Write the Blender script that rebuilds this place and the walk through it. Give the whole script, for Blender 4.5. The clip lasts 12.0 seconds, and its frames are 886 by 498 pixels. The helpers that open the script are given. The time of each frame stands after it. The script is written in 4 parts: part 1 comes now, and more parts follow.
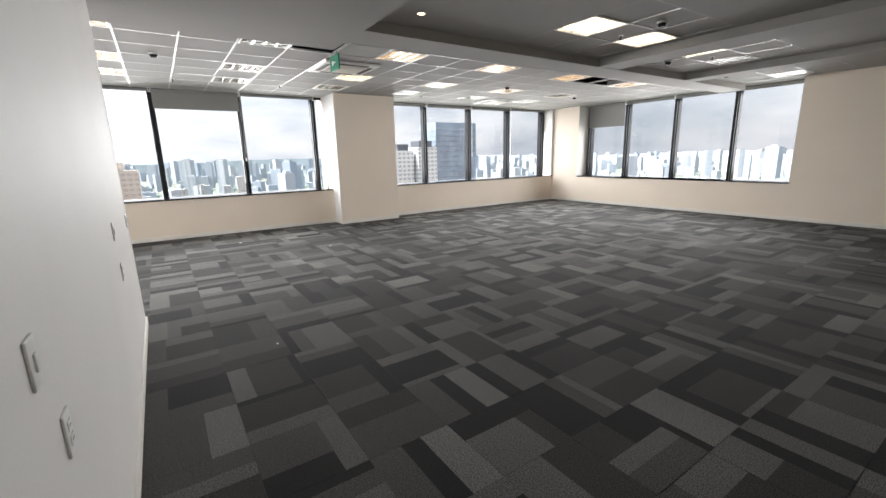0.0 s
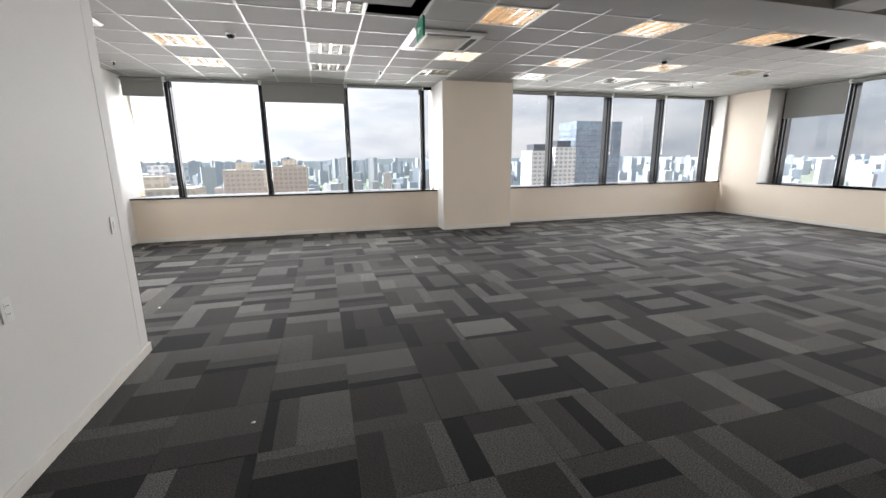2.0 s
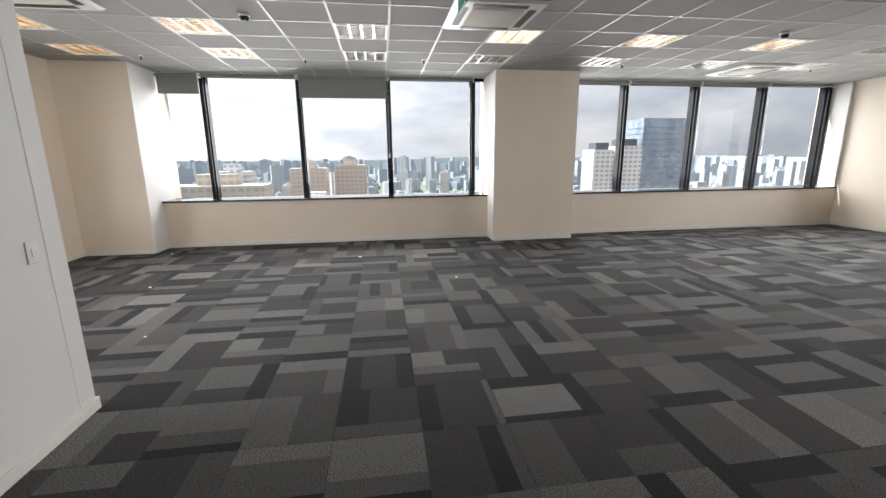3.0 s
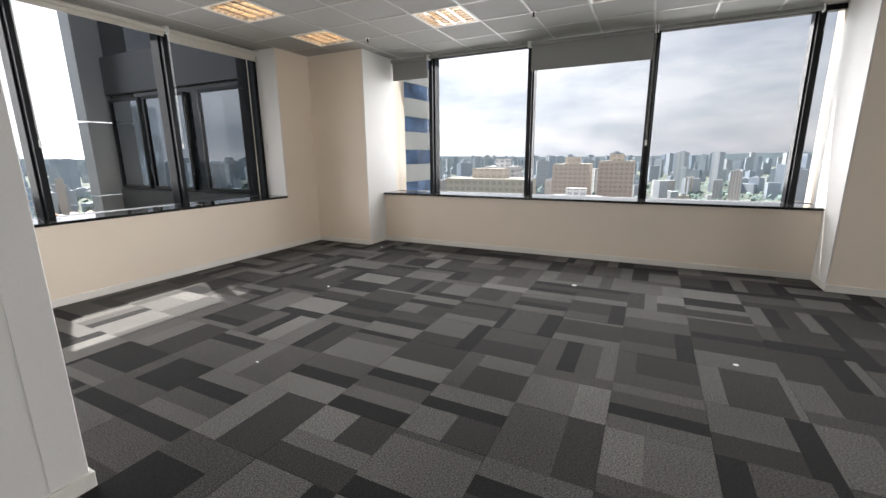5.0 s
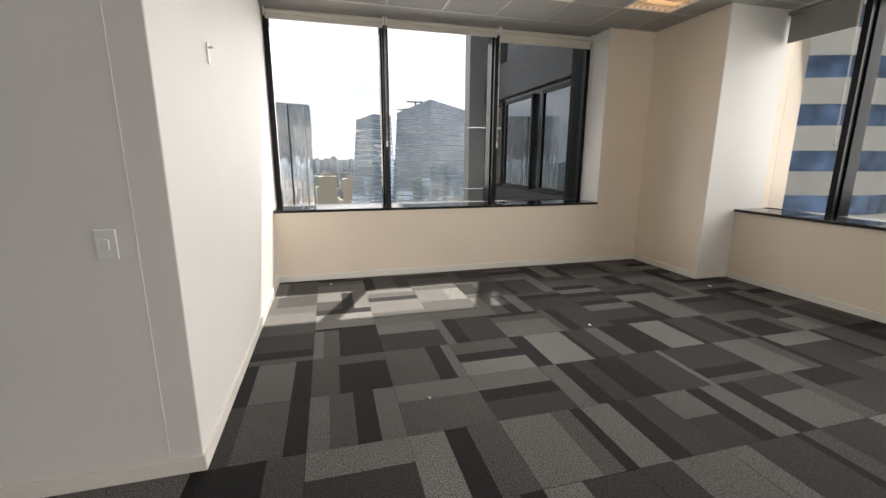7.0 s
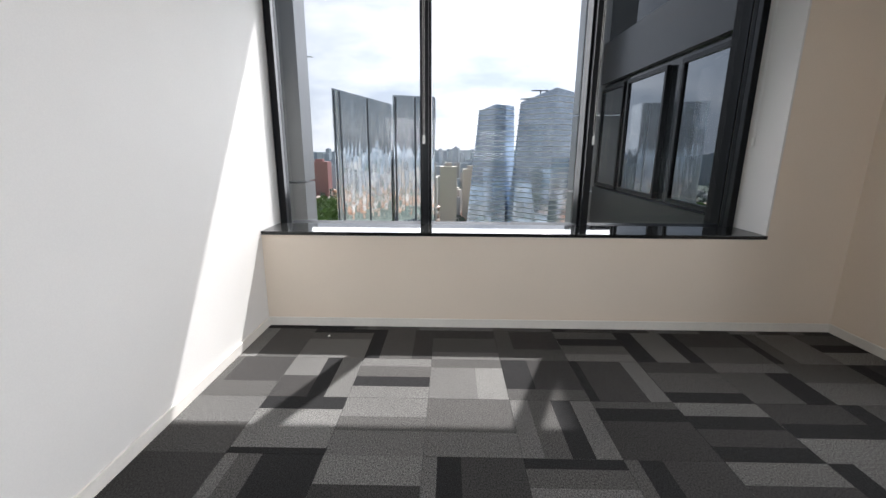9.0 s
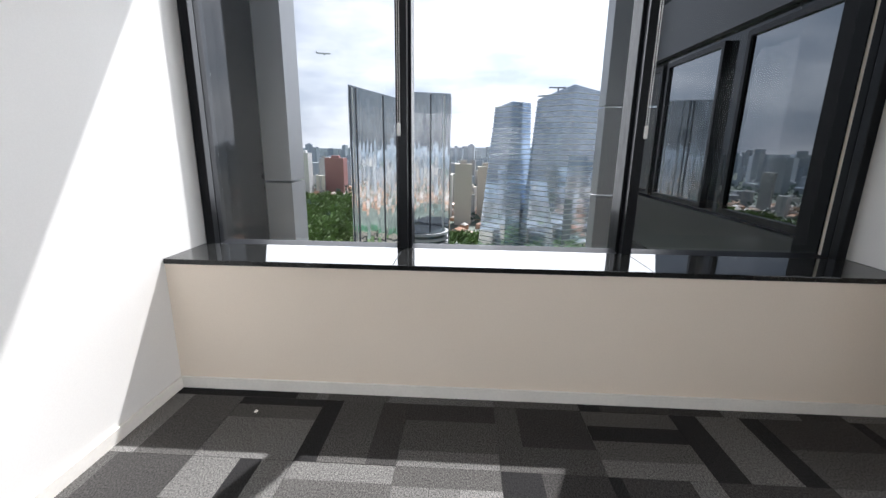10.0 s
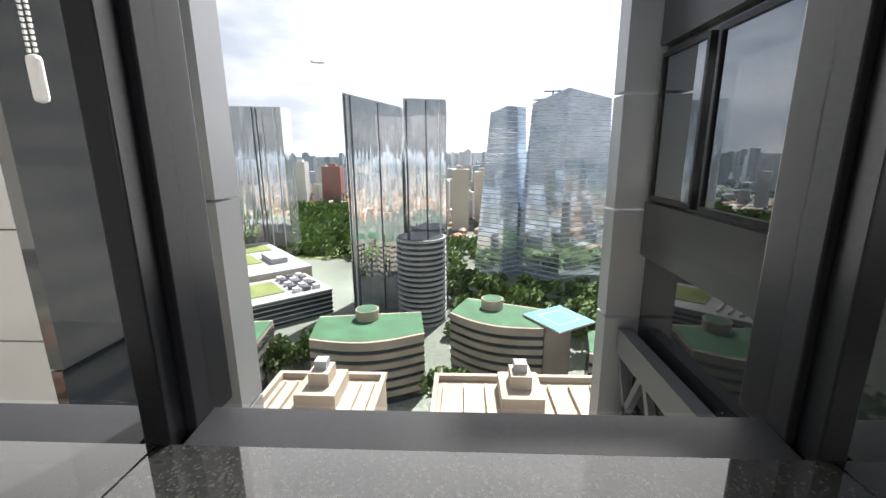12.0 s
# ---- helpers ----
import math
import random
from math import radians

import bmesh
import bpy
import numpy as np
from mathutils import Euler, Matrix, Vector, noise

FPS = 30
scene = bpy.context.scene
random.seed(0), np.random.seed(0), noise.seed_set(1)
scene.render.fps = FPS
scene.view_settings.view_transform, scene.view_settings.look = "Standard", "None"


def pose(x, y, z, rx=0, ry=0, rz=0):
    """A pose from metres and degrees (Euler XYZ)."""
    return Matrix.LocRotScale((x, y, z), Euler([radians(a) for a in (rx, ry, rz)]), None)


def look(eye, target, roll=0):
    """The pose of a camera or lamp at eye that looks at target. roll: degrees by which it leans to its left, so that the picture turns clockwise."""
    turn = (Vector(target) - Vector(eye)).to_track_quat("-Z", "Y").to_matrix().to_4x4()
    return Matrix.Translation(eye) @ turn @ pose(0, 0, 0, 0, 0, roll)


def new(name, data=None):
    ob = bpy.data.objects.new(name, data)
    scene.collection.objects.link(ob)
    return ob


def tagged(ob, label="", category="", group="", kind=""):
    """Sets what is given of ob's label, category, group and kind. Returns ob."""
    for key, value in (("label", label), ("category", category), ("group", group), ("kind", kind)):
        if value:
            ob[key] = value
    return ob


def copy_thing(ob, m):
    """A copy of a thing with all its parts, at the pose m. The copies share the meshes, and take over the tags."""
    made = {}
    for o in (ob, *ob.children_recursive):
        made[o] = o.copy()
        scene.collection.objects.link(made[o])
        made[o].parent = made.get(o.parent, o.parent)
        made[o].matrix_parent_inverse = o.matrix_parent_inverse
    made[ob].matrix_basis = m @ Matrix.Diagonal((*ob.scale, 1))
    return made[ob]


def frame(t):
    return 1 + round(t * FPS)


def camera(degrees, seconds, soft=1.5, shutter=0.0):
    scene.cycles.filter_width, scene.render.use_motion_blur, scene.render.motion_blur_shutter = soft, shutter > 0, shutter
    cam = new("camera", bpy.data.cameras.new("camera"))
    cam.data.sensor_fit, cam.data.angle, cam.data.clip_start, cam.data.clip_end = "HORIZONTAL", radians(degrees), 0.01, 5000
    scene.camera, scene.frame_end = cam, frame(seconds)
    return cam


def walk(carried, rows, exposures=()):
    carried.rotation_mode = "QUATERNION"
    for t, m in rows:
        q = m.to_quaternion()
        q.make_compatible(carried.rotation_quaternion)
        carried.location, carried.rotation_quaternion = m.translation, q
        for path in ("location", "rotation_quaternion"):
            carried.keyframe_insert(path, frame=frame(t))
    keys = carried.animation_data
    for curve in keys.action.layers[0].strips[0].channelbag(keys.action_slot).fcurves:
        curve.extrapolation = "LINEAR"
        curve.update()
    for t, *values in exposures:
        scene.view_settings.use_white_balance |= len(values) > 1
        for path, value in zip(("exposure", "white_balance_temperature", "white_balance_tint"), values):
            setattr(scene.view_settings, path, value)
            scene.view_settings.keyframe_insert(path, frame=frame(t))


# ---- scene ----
cam = camera(93.5, 12.0)
PATH = [
    (0, (0.44, 0.688, 1.562), (1.525, 2.311, 1.127), -1.3),
    (0.5, (0.735, 0.828, 1.497), (1.586, 2.586, 1.069), -1.3),
    (1, (1.002, 1.139, 1.511), (1.719, 2.958, 1.089), -0.9),
    (1.5, (1.302, 1.5, 1.516), (1.933, 3.349, 1.089), -0.6),
    (2, (1.586, 1.91, 1.499), (2.118, 3.79, 1.074), -0.6),
    (2.5, (1.797, 2.392, 1.535), (2.218, 4.3, 1.108), -0.6),
    (4.5, (2.31, 4.404, 1.469), (1.809, 6.29, 1.032), -0.4),
    (5, (2.267, 4.841, 1.43), (1.398, 6.589, 0.995), -0.5),
    (5.5, (2.296, 5.239, 1.405), (1.089, 6.776, 0.982), -0.4),
    (6, (2.168, 5.591, 1.43), (0.637, 6.806, 1.006), -0.4),
    (6.5, (2.105, 5.892, 1.414), (0.343, 6.742, 0.995), -0.1),
    (7, (2.037, 6.183, 1.396), (0.15, 6.696, 0.976), 0.2),
    (9, (0.452, 7.13, 1.499), (-1.493, 7.1, 1.035), 0.4),
    (9.5, (-0.079, 7.261, 1.494), (-2.02, 7.189, 1.016), 0.7),
    (10, (-0.666, 7.306, 1.486), (-2.606, 7.209, 1.009), 0.8),
    (10.5, (-1.145, 7.467, 1.497), (-3.089, 7.324, 1.053), 0.3),
    (11, (-1.657, 7.473, 1.494), (-3.603, 7.342, 1.052), 0.2),
    (11.5, (-2.126, 7.537, 1.474), (-4.072, 7.417, 1.026), 0.1),
    (12, (-2.548, 7.588, 1.461), (-4.494, 7.496, 1.010), -0.5),
]
walk(cam, [(t, look(eye, target, roll)) for t, eye, target, roll in PATH],
     exposures=[(0, 2.05, 6250, 12), (1.5, 1.9, 6250, 12), (2.5, 1.75, 6250, 12), (4.5, 1.5, 6200, 12), (5.5, 1.3, 6400, 12), (7, 1.15, 6700, 12), (9, 0.98, 6000, 12), (10.5, 1.05, 5900, 12), (11.2, 1.15, 5950, 12), (12, 1.42, 6400, 12)])

# ---- world and light ----
SUN_DIR = Vector((1.0, -0.42, -1.56)).normalized()      # the way the sunlight travels
world = bpy.data.worlds.new("sky")
scene.world = world
world.use_nodes = True
wn, wl = world.node_tree.nodes, world.node_tree.links
wn.clear()
sky = wn.new("ShaderNodeTexSky")
sky.sky_type, sky.sun_disc = "NISHITA", False
sky.sun_elevation = math.asin(-SUN_DIR.z)
sky.sun_rotation = math.atan2(-SUN_DIR.x, -SUN_DIR.y)
sky.air_density, sky.dust_density = 1.0, 3.0
coord = wn.new("ShaderNodeTexCoord")
stretch = wn.new("ShaderNodeMapping")
stretch.inputs["Scale"].default_value = (2.2, 2.2, 7.0)
puffs = wn.new("ShaderNodeTexNoise")
puffs.inputs["Scale"].default_value, puffs.inputs["Detail"].default_value = 1.6, 7.0
puffs.inputs["Roughness"].default_value = 0.55
cover = wn.new("ShaderNodeValToRGB")
cover.color_ramp.elements[0].position, cover.color_ramp.elements[0].color = 0.36, (0.55, 0.60, 0.66, 1)
cover.color_ramp.elements[1].position, cover.color_ramp.elements[1].color = 0.62, (1.0, 1.0, 1.0, 1)
cloud = wn.new("ShaderNodeMixRGB")
cloud.blend_type = "MULTIPLY"
cloud.inputs["Fac"].default_value = 1.0
cloud.inputs["Color2"].default_value = (8.6, 8.6, 8.7, 1)
blend = wn.new("ShaderNodeMixRGB")
blend.inputs["Fac"].default_value = 0.92
# the cloud cover is brightest on the sun's side
toward = wn.new("ShaderNodeVectorMath")
toward.operation = "DOT_PRODUCT"
toward.inputs[1].default_value = (-0.92, 0.39, 0.0)
wl.new(coord.outputs["Generated"], toward.inputs[0])
half = wn.new("ShaderNodeMath")
half.operation = "MULTIPLY_ADD"
half.inputs[1].default_value, half.inputs[2].default_value = 0.5, 0.5
wl.new(toward.outputs["Value"], half.inputs[0])
rise = wn.new("ShaderNodeMath")
rise.operation = "POWER"
rise.inputs[1].default_value = 4.0
wl.new(half.outputs["Value"], rise.inputs[0])
side = wn.new("ShaderNodeMath")
side.operation = "MULTIPLY_ADD"
side.inputs[1].default_value, side.inputs[2].default_value = 0.68, 0.24
wl.new(rise.outputs["Value"], side.inputs[0])
glare = wn.new("ShaderNodeVectorMath")
glare.operation = "SCALE"
sky_out = wn.new("ShaderNodeBackground")
sky_out.inputs["Strength"].default_value = 0.12
wl.new(coord.outputs["Generated"], stretch.inputs["Vector"])
wl.new(stretch.outputs["Vector"], puffs.inputs["Vector"])
wl.new(puffs.outputs["Fac"], cover.inputs["Fac"])
wl.new(cover.outputs["Color"], cloud.inputs["Color1"])
wl.new(sky.outputs["Color"], blend.inputs["Color1"])
wl.new(cloud.outputs["Color"], glare.inputs[0])
wl.new(side.outputs["Value"], glare.inputs["Scale"])
wl.new(glare.outputs["Vector"], blend.inputs["Color2"])
wl.new(blend.outputs["Color"], sky_out.inputs["Color"])
wl.new(sky_out.outputs["Background"], wn.new("ShaderNodeOutputWorld").inputs["Surface"])

sun = new("sun", bpy.data.lights.new("sun", "SUN"))
sun.data.energy, sun.data.angle, sun.data.color = 5.0, radians(0.8), (1.0, 0.95, 0.88)
sun.matrix_world = look((0, 0, 60), Vector((0, 0, 60)) + SUN_DIR)


def window_light(x, y, z, w, h, to, energy):
    """Sky light that comes in through one window opening."""
    lamp = new("window_light", bpy.data.lights.new("window_light", "AREA"))
    lamp.data.shape, lamp.data.size, lamp.data.size_y = "RECTANGLE", w, h
    lamp.data.energy, lamp.data.color = energy, (1.0, 0.985, 0.955)
    lamp.data.spread = radians(125)
    lamp.matrix_world = look((x - 0.36 * to[0], y - 0.36 * to[1], z), (x + to[0], y + to[1], z - 0.42))


SKY_W = 6.0    # watts per square metre of opening
window_light(-3.462, 7.25, 1.95, 3.3, 1.95, (1, 0), 4.5 * 3.3 * 1.95)
window_light(1.1, 11.373, 1.95, 5.8, 1.95, (0, -1), SKY_W * 5.8 * 1.95)
window_light(8.7, 11.373, 1.95, 6.2, 1.95, (0, -1), SKY_W * 6.2 * 1.95)
window_light(12.437, 6.9, 1.95, 5.5, 1.95, (-1, 0), SKY_W * 5.5 * 1.95)


# ---- materials ----
def material(name, color, rough=0.6, metal=0.0, grain=60.0, amount=0.12, bump=0.0, stain=0.0, stain_scale=1.2, coat=0.0):
    """Paint, metal, stone: a base colour that varies by fine grain and by wide stains, with relief."""
    m = bpy.data.materials.new(name)
    m.use_nodes = True
    nt = m.node_tree
    b = nt.nodes["Principled BSDF"]
    b.inputs["Roughness"].default_value, b.inputs["Metallic"].default_value = rough, metal
    b.inputs["Coat Weight"].default_value = coat
    tc = nt.nodes.new("ShaderNodeTexCoord")
    fine = nt.nodes.new("ShaderNodeTexNoise")
    fine.inputs["Scale"].default_value, fine.inputs["Detail"].default_value = grain, 4.0
    wide = nt.nodes.new("ShaderNodeTexNoise")
    wide.inputs["Scale"].default_value, wide.inputs["Detail"].default_value = stain_scale, 5.0
    nt.links.new(tc.outputs["Object"], fine.inputs["Vector"])
    nt.links.new(tc.outputs["Object"], wide.inputs["Vector"])
    r1 = nt.nodes.new("ShaderNodeMapRange")
    r1.inputs["From Min"].default_value, r1.inputs["From Max"].default_value = 0.3, 0.7
    r1.inputs["To Min"].default_value, r1.inputs["To Max"].default_value = 1 - amount, 1 + amount
    r2 = nt.nodes.new("ShaderNodeMapRange")
    r2.inputs["From Min"].default_value, r2.inputs["From Max"].default_value = 0.3, 0.7
    r2.inputs["To Min"].default_value, r2.inputs["To Max"].default_value = 1 - stain, 1 + stain * 0.5
    nt.links.new(fine.outputs["Fac"], r1.inputs["Value"])
    nt.links.new(wide.outputs["Fac"], r2.inputs["Value"])
    mul = nt.nodes.new("ShaderNodeMath")
    mul.operation = "MULTIPLY"
    nt.links.new(r1.outputs["Result"], mul.inputs[0])
    nt.links.new(r2.outputs["Result"], mul.inputs[1])
    sc = nt.nodes.new("ShaderNodeVectorMath")
    sc.operation = "SCALE"
    sc.inputs[0].default_value = color
    nt.links.new(mul.outputs["Value"], sc.inputs["Scale"])
    nt.links.new(sc.outputs["Vector"], b.inputs["Base Color"])
    if bump:
        bp = nt.nodes.new("ShaderNodeBump")
        bp.inputs["Strength"].default_value, bp.inputs["Distance"].default_value = bump, 0.004
        nt.links.new(fine.outputs["Fac"], bp.inputs["Height"])
        nt.links.new(bp.outputs["Normal"], b.inputs["Normal"])
    return m


def glow(name, color, strength):
    m = bpy.data.materials.new(name)
    m.use_nodes = True
    b = m.node_tree.nodes["Principled BSDF"]
    b.inputs["Base Color"].default_value = (*color, 1)
    b.inputs["Emission Color"].default_value = (*color, 1)
    b.inputs["Emission Strength"].default_value = strength
    return m


def pane_glass(name, tint, gloss=0.04):
    """Clear glass: tinted see-through with a faint mirror gloss."""
    m = bpy.data.materials.new(name)
    m.use_nodes = True
    nt = m.node_tree
    nt.nodes.clear()
    tr, gl = nt.nodes.new("ShaderNodeBsdfTransparent"), nt.nodes.new("ShaderNodeBsdfGlossy")
    tr.inputs["Color"].default_value = (*tint, 1)
    gl.inputs["Roughness"].default_value = 0.0
    mx, out = nt.nodes.new("ShaderNodeMixShader"), nt.nodes.new("ShaderNodeOutputMaterial")
    mx.inputs["Fac"].default_value = gloss
    nt.links.new(tr.outputs["BSDF"], mx.inputs[1])
    nt.links.new(gl.outputs["BSDF"], mx.inputs[2])
    nt.links.new(mx.outputs["Shader"], out.inputs["Surface"])
    return m


def carpet(name, color):
    """Loop-pile carpet: flecks of lighter and darker yarn in rows, with a soft relief."""
    m = bpy.data.materials.new(name)
    m.use_nodes = True
    nt = m.node_tree
    b = nt.nodes["Principled BSDF"]
    b.inputs["Roughness"].default_value = 0.95
    b.inputs["Specular IOR Level"].default_value = 0.2
    b.inputs["Sheen Weight"].default_value, b.inputs["Sheen Roughness"].default_value = 0.03, 0.5
    geo = nt.nodes.new("ShaderNodeNewGeometry")
    mp = nt.nodes.new("ShaderNodeMapping")
    mp.inputs["Scale"].default_value = (1.0, 1.6, 1.0)
    n1, n2, n3 = (nt.nodes.new("ShaderNodeTexNoise") for _ in range(3))
    n1.inputs["Scale"].default_value, n1.inputs["Detail"].default_value = 105.0, 4.0
    n2.inputs["Scale"].default_value, n2.inputs["Detail"].default_value = 260.0, 2.0
    n3.inputs["Scale"].default_value, n3.inputs["Detail"].default_value = 0.9, 5.0
    nt.links.new(geo.outputs["Position"], mp.inputs["Vector"])
    for n in (n1, n2):
        nt.links.new(mp.outputs["Vector"], n.inputs["Vector"])
    nt.links.new(geo.outputs["Position"], n3.inputs["Vector"])
    info = nt.nodes.new("ShaderNodeObjectInfo")
    vals = []
    for src, lo, hi, a, z in ((n1, 0.33, 0.67, 0.35, 1.75), (n2, 0.3, 0.7, 0.75, 1.25), (n3, 0.3, 0.7, 0.85, 1.15)):
        r = nt.nodes.new("ShaderNodeMapRange")
        r.inputs["From Min"].default_value, r.inputs["From Max"].default_value = lo, hi
        r.inputs["To Min"].default_value, r.inputs["To Max"].default_value = a, z
        nt.links.new(src.outputs["Fac"], r.inputs["Value"])
        vals.append(r.outputs["Result"])
    r = nt.nodes.new("ShaderNodeMapRange")
    r.inputs["To Min"].default_value, r.inputs["To Max"].default_value = 0.88, 1.14
    nt.links.new(info.outputs["Random"], r.inputs["Value"])
    vals.append(r.outputs["Result"])
    acc = vals[0]
    for v in vals[1:]:
        mu = nt.nodes.new("ShaderNodeMath")
        mu.operation = "MULTIPLY"
        nt.links.new(acc, mu.inputs[0])
        nt.links.new(v, mu.inputs[1])
        acc = mu.outputs["Value"]
    sc = nt.nodes.new("ShaderNodeVectorMath")
    sc.operation = "SCALE"
    sc.inputs[0].default_value = color
    nt.links.new(acc, sc.inputs["Scale"])
    nt.links.new(sc.outputs["Vector"], b.inputs["Base Color"])
    bp = nt.nodes.new("ShaderNodeBump")
    bp.inputs["Strength"].default_value, bp.inputs["Distance"].default_value = 0.6, 0.003
    nt.links.new(n2.outputs["Fac"], bp.inputs["Height"])
    nt.links.new(bp.outputs["Normal"], b.inputs["Normal"])
    return m


def granite_mat():
    """Polished black granite with pale mineral flecks."""
    m = material("black_granite", (0.012, 0.0125, 0.0125), 0.035, 0, 90, 0.5, 0, 0.2, 6.0)
    nt = m.node_tree
    b = nt.nodes["Principled BSDF"]
    src = b.inputs["Base Color"].links[0].from_socket
    vo = nt.nodes.new("ShaderNodeTexVoronoi")
    vo.inputs["Scale"].default_value = 230.0
    tc = nt.nodes.new("ShaderNodeTexCoord")
    nt.links.new(tc.outputs["Object"], vo.inputs["Vector"])
    ra = nt.nodes.new("ShaderNodeValToRGB")
    ra.color_ramp.elements[0].position, ra.color_ramp.elements[0].color = 0.86, (0, 0, 0, 1)
    ra.color_ramp.elements[1].position, ra.color_ramp.elements[1].color = 0.95, (1, 1, 1, 1)
    sep = nt.nodes.new("ShaderNodeSeparateColor")
    nt.links.new(vo.outputs["Color"], sep.inputs["Color"])
    nt.links.new(sep.outputs["Red"], ra.inputs["Fac"])
    mx = nt.nodes.new("ShaderNodeMixRGB")
    mx.inputs["Color2"].default_value = (0.026, 0.027, 0.023, 1)
    nt.links.new(ra.outputs["Color"], mx.inputs["Fac"])
    nt.links.new(src, mx.inputs["Color1"])
    nt.links.new(mx.outputs["Color"], b.inputs["Base Color"])
    return m


def facade(name, wall, glass, bay=3.2, storey=3.1, share=0.5, rough=0.5):
    """A far-off building's wall with rows of windows, the wall's colour varied from house to house."""
    m = bpy.data.materials.new(name)
    m.use_nodes = True
    nt = m.node_tree
    b = nt.nodes["Principled BSDF"]
    b.inputs["Roughness"].default_value = rough
    geo = nt.nodes.new("ShaderNodeNewGeometry")
    sep = nt.nodes.new("ShaderNodeSeparateXYZ")
    nt.links.new(geo.outputs["Position"], sep.inputs["Vector"])

    def math_node(op, a, c):
        n = nt.nodes.new("ShaderNodeMath")
        n.operation = op
        for i, v in enumerate((a, c)):
            if isinstance(v, (int, float)):
                n.inputs[i].default_value = v
            else:
                nt.links.new(v, n.inputs[i])
        return n.outputs["Value"]
    u = math_node("ADD", sep.outputs["X"], sep.outputs["Y"])
    fu = math_node("FRACT", math_node("DIVIDE", u, bay), 0)
    fv = math_node("FRACT", math_node("DIVIDE", sep.outputs["Z"], storey), 0)
    hole = math_node("MULTIPLY", math_node("LESS_THAN", fu, share + 0.12), math_node("LESS_THAN", fv, share))
    nsep = nt.nodes.new("ShaderNodeSeparateXYZ")
    nt.links.new(geo.outputs["Normal"], nsep.inputs["Vector"])
    hole = math_node("MULTIPLY", hole, math_node("LESS_THAN", nsep.outputs["Z"], 0.5))
    ramp = nt.nodes.new("ShaderNodeValToRGB")
    cr = ramp.color_ramp
    cr.elements[0].color, cr.elements[1].color = (*wall[0], 1), (*wall[-1], 1)
    for i, c in enumerate(wall[1:-1]):
        e = cr.elements.new((i + 1) / (len(wall) - 1))
        e.color = (*c, 1)
    nt.links.new(geo.outputs["Random Per Island"], ramp.inputs["Fac"])
    mx = nt.nodes.new("ShaderNodeMixRGB")
    nt.links.new(hole, mx.inputs["Fac"])
    nt.links.new(ramp.outputs["Color"], mx.inputs["Color1"])
    mx.inputs["Color2"].default_value = (*glass, 1)
    nt.links.new(mx.outputs["Color"], b.inputs["Base Color"])
    return m


WALL = material("wall_paint", (0.83, 0.73, 0.61), 0.7, 0, 140, 0.02, 0.08, 0.03)
WHITE_WALL = material("white_wall_paint", (0.76, 0.742, 0.71), 0.65, 0, 140, 0.02, 0.08, 0.03)
BASE = material("baseboard_paint", (0.80, 0.77, 0.71), 0.45, 0, 60, 0.03, 0.0, 0.06, 3)
# Ceiling whites darkened in base colour, to offset too strong light up there.
GYPSUM = material("dimmed_gypsum_board", (0.37, 0.36, 0.34), 0.85, 0, 90, 0.02, 0.06, 0.04)
TILE = material("dimmed_mineral_tile", (0.38, 0.372, 0.355), 0.9, 0, 220, 0.06, 0.25, 0.04, 1.0)
TBAR = material("dimmed_white_tee_bar", (0.47, 0.465, 0.45), 0.4, 0, 40, 0.02)
PLENUM = material("bare_concrete", (0.05, 0.05, 0.05), 0.9, 0, 20, 0.3, 0.3, 0.3)
BLACK = material("black_anodised_frame", (0.014, 0.015, 0.017), 0.32, 0.4, 80, 0.2, 0, 0.2, 4)
GREYM = material("grey_anodised_frame", (0.014, 0.015, 0.017), 0.45, 0.0, 80, 0.12, 0, 0.2, 3)
ALU = material("aluminium_cladding", (0.40, 0.41, 0.42), 0.42, 0.55, 30, 0.04, 0, 0.08, 0.8)
GRANITE = granite_mat()
GRANITE.node_tree.nodes["Principled BSDF"].inputs["Specular IOR Level"].default_value = 0.36
GLASS = pane_glass("window_glass", (0.93, 0.93, 0.925), 0.012)
GREYM.node_tree.nodes["Principled BSDF"].inputs["Specular IOR Level"].default_value = 0.08
BLACK.node_tree.nodes["Principled BSDF"].inputs["Specular IOR Level"].default_value = 0.25
LOUVRE = material("bright_louvre", (0.75, 0.74, 0.70), 0.22, 0.9, 30, 0.03)
LAMPWHITE = material("lamp_enamel", (0.85, 0.84, 0.80), 0.4, 0, 30, 0.02)
TUBE_OFF = material("tube_glass", (0.8, 0.8, 0.78), 0.3)
TUBE_WARM = glow("tube_warm", (1.0, 0.64, 0.36), 1.7)
TUBE_WHITE = glow("tube_white", (1.0, 0.84, 0.64), 5.0)
PLASTIC = material("white_plastic", (0.80, 0.80, 0.77), 0.35, 0, 60, 0.02)
DARKPL = material("dark_plastic", (0.03, 0.03, 0.03), 0.5)
GREEN = material("green_sign_face", (0.01, 0.24, 0.13), 0.4, 0, 40, 0.04)
BLIND = material("grey_screen_fabric", (0.30, 0.30, 0.285), 0.85, 0, 420, 0.15, 0.2, 0.05)
BLIND_BEIGE = material("cream_blackout_fabric", (0.62, 0.59, 0.52), 0.8, 0, 300, 0.06, 0.1, 0.05)
CARPETS = [carpet("carpet_" + n, c) for n, c in (("black", (0.011, 0.0105, 0.0105)), ("charcoal", (0.032, 0.0302, 0.0285)),
           ("grey", (0.058, 0.0555, 0.052)), ("mid", (0.096, 0.093, 0.088)), ("pale", (0.132, 0.128, 0.121)))]


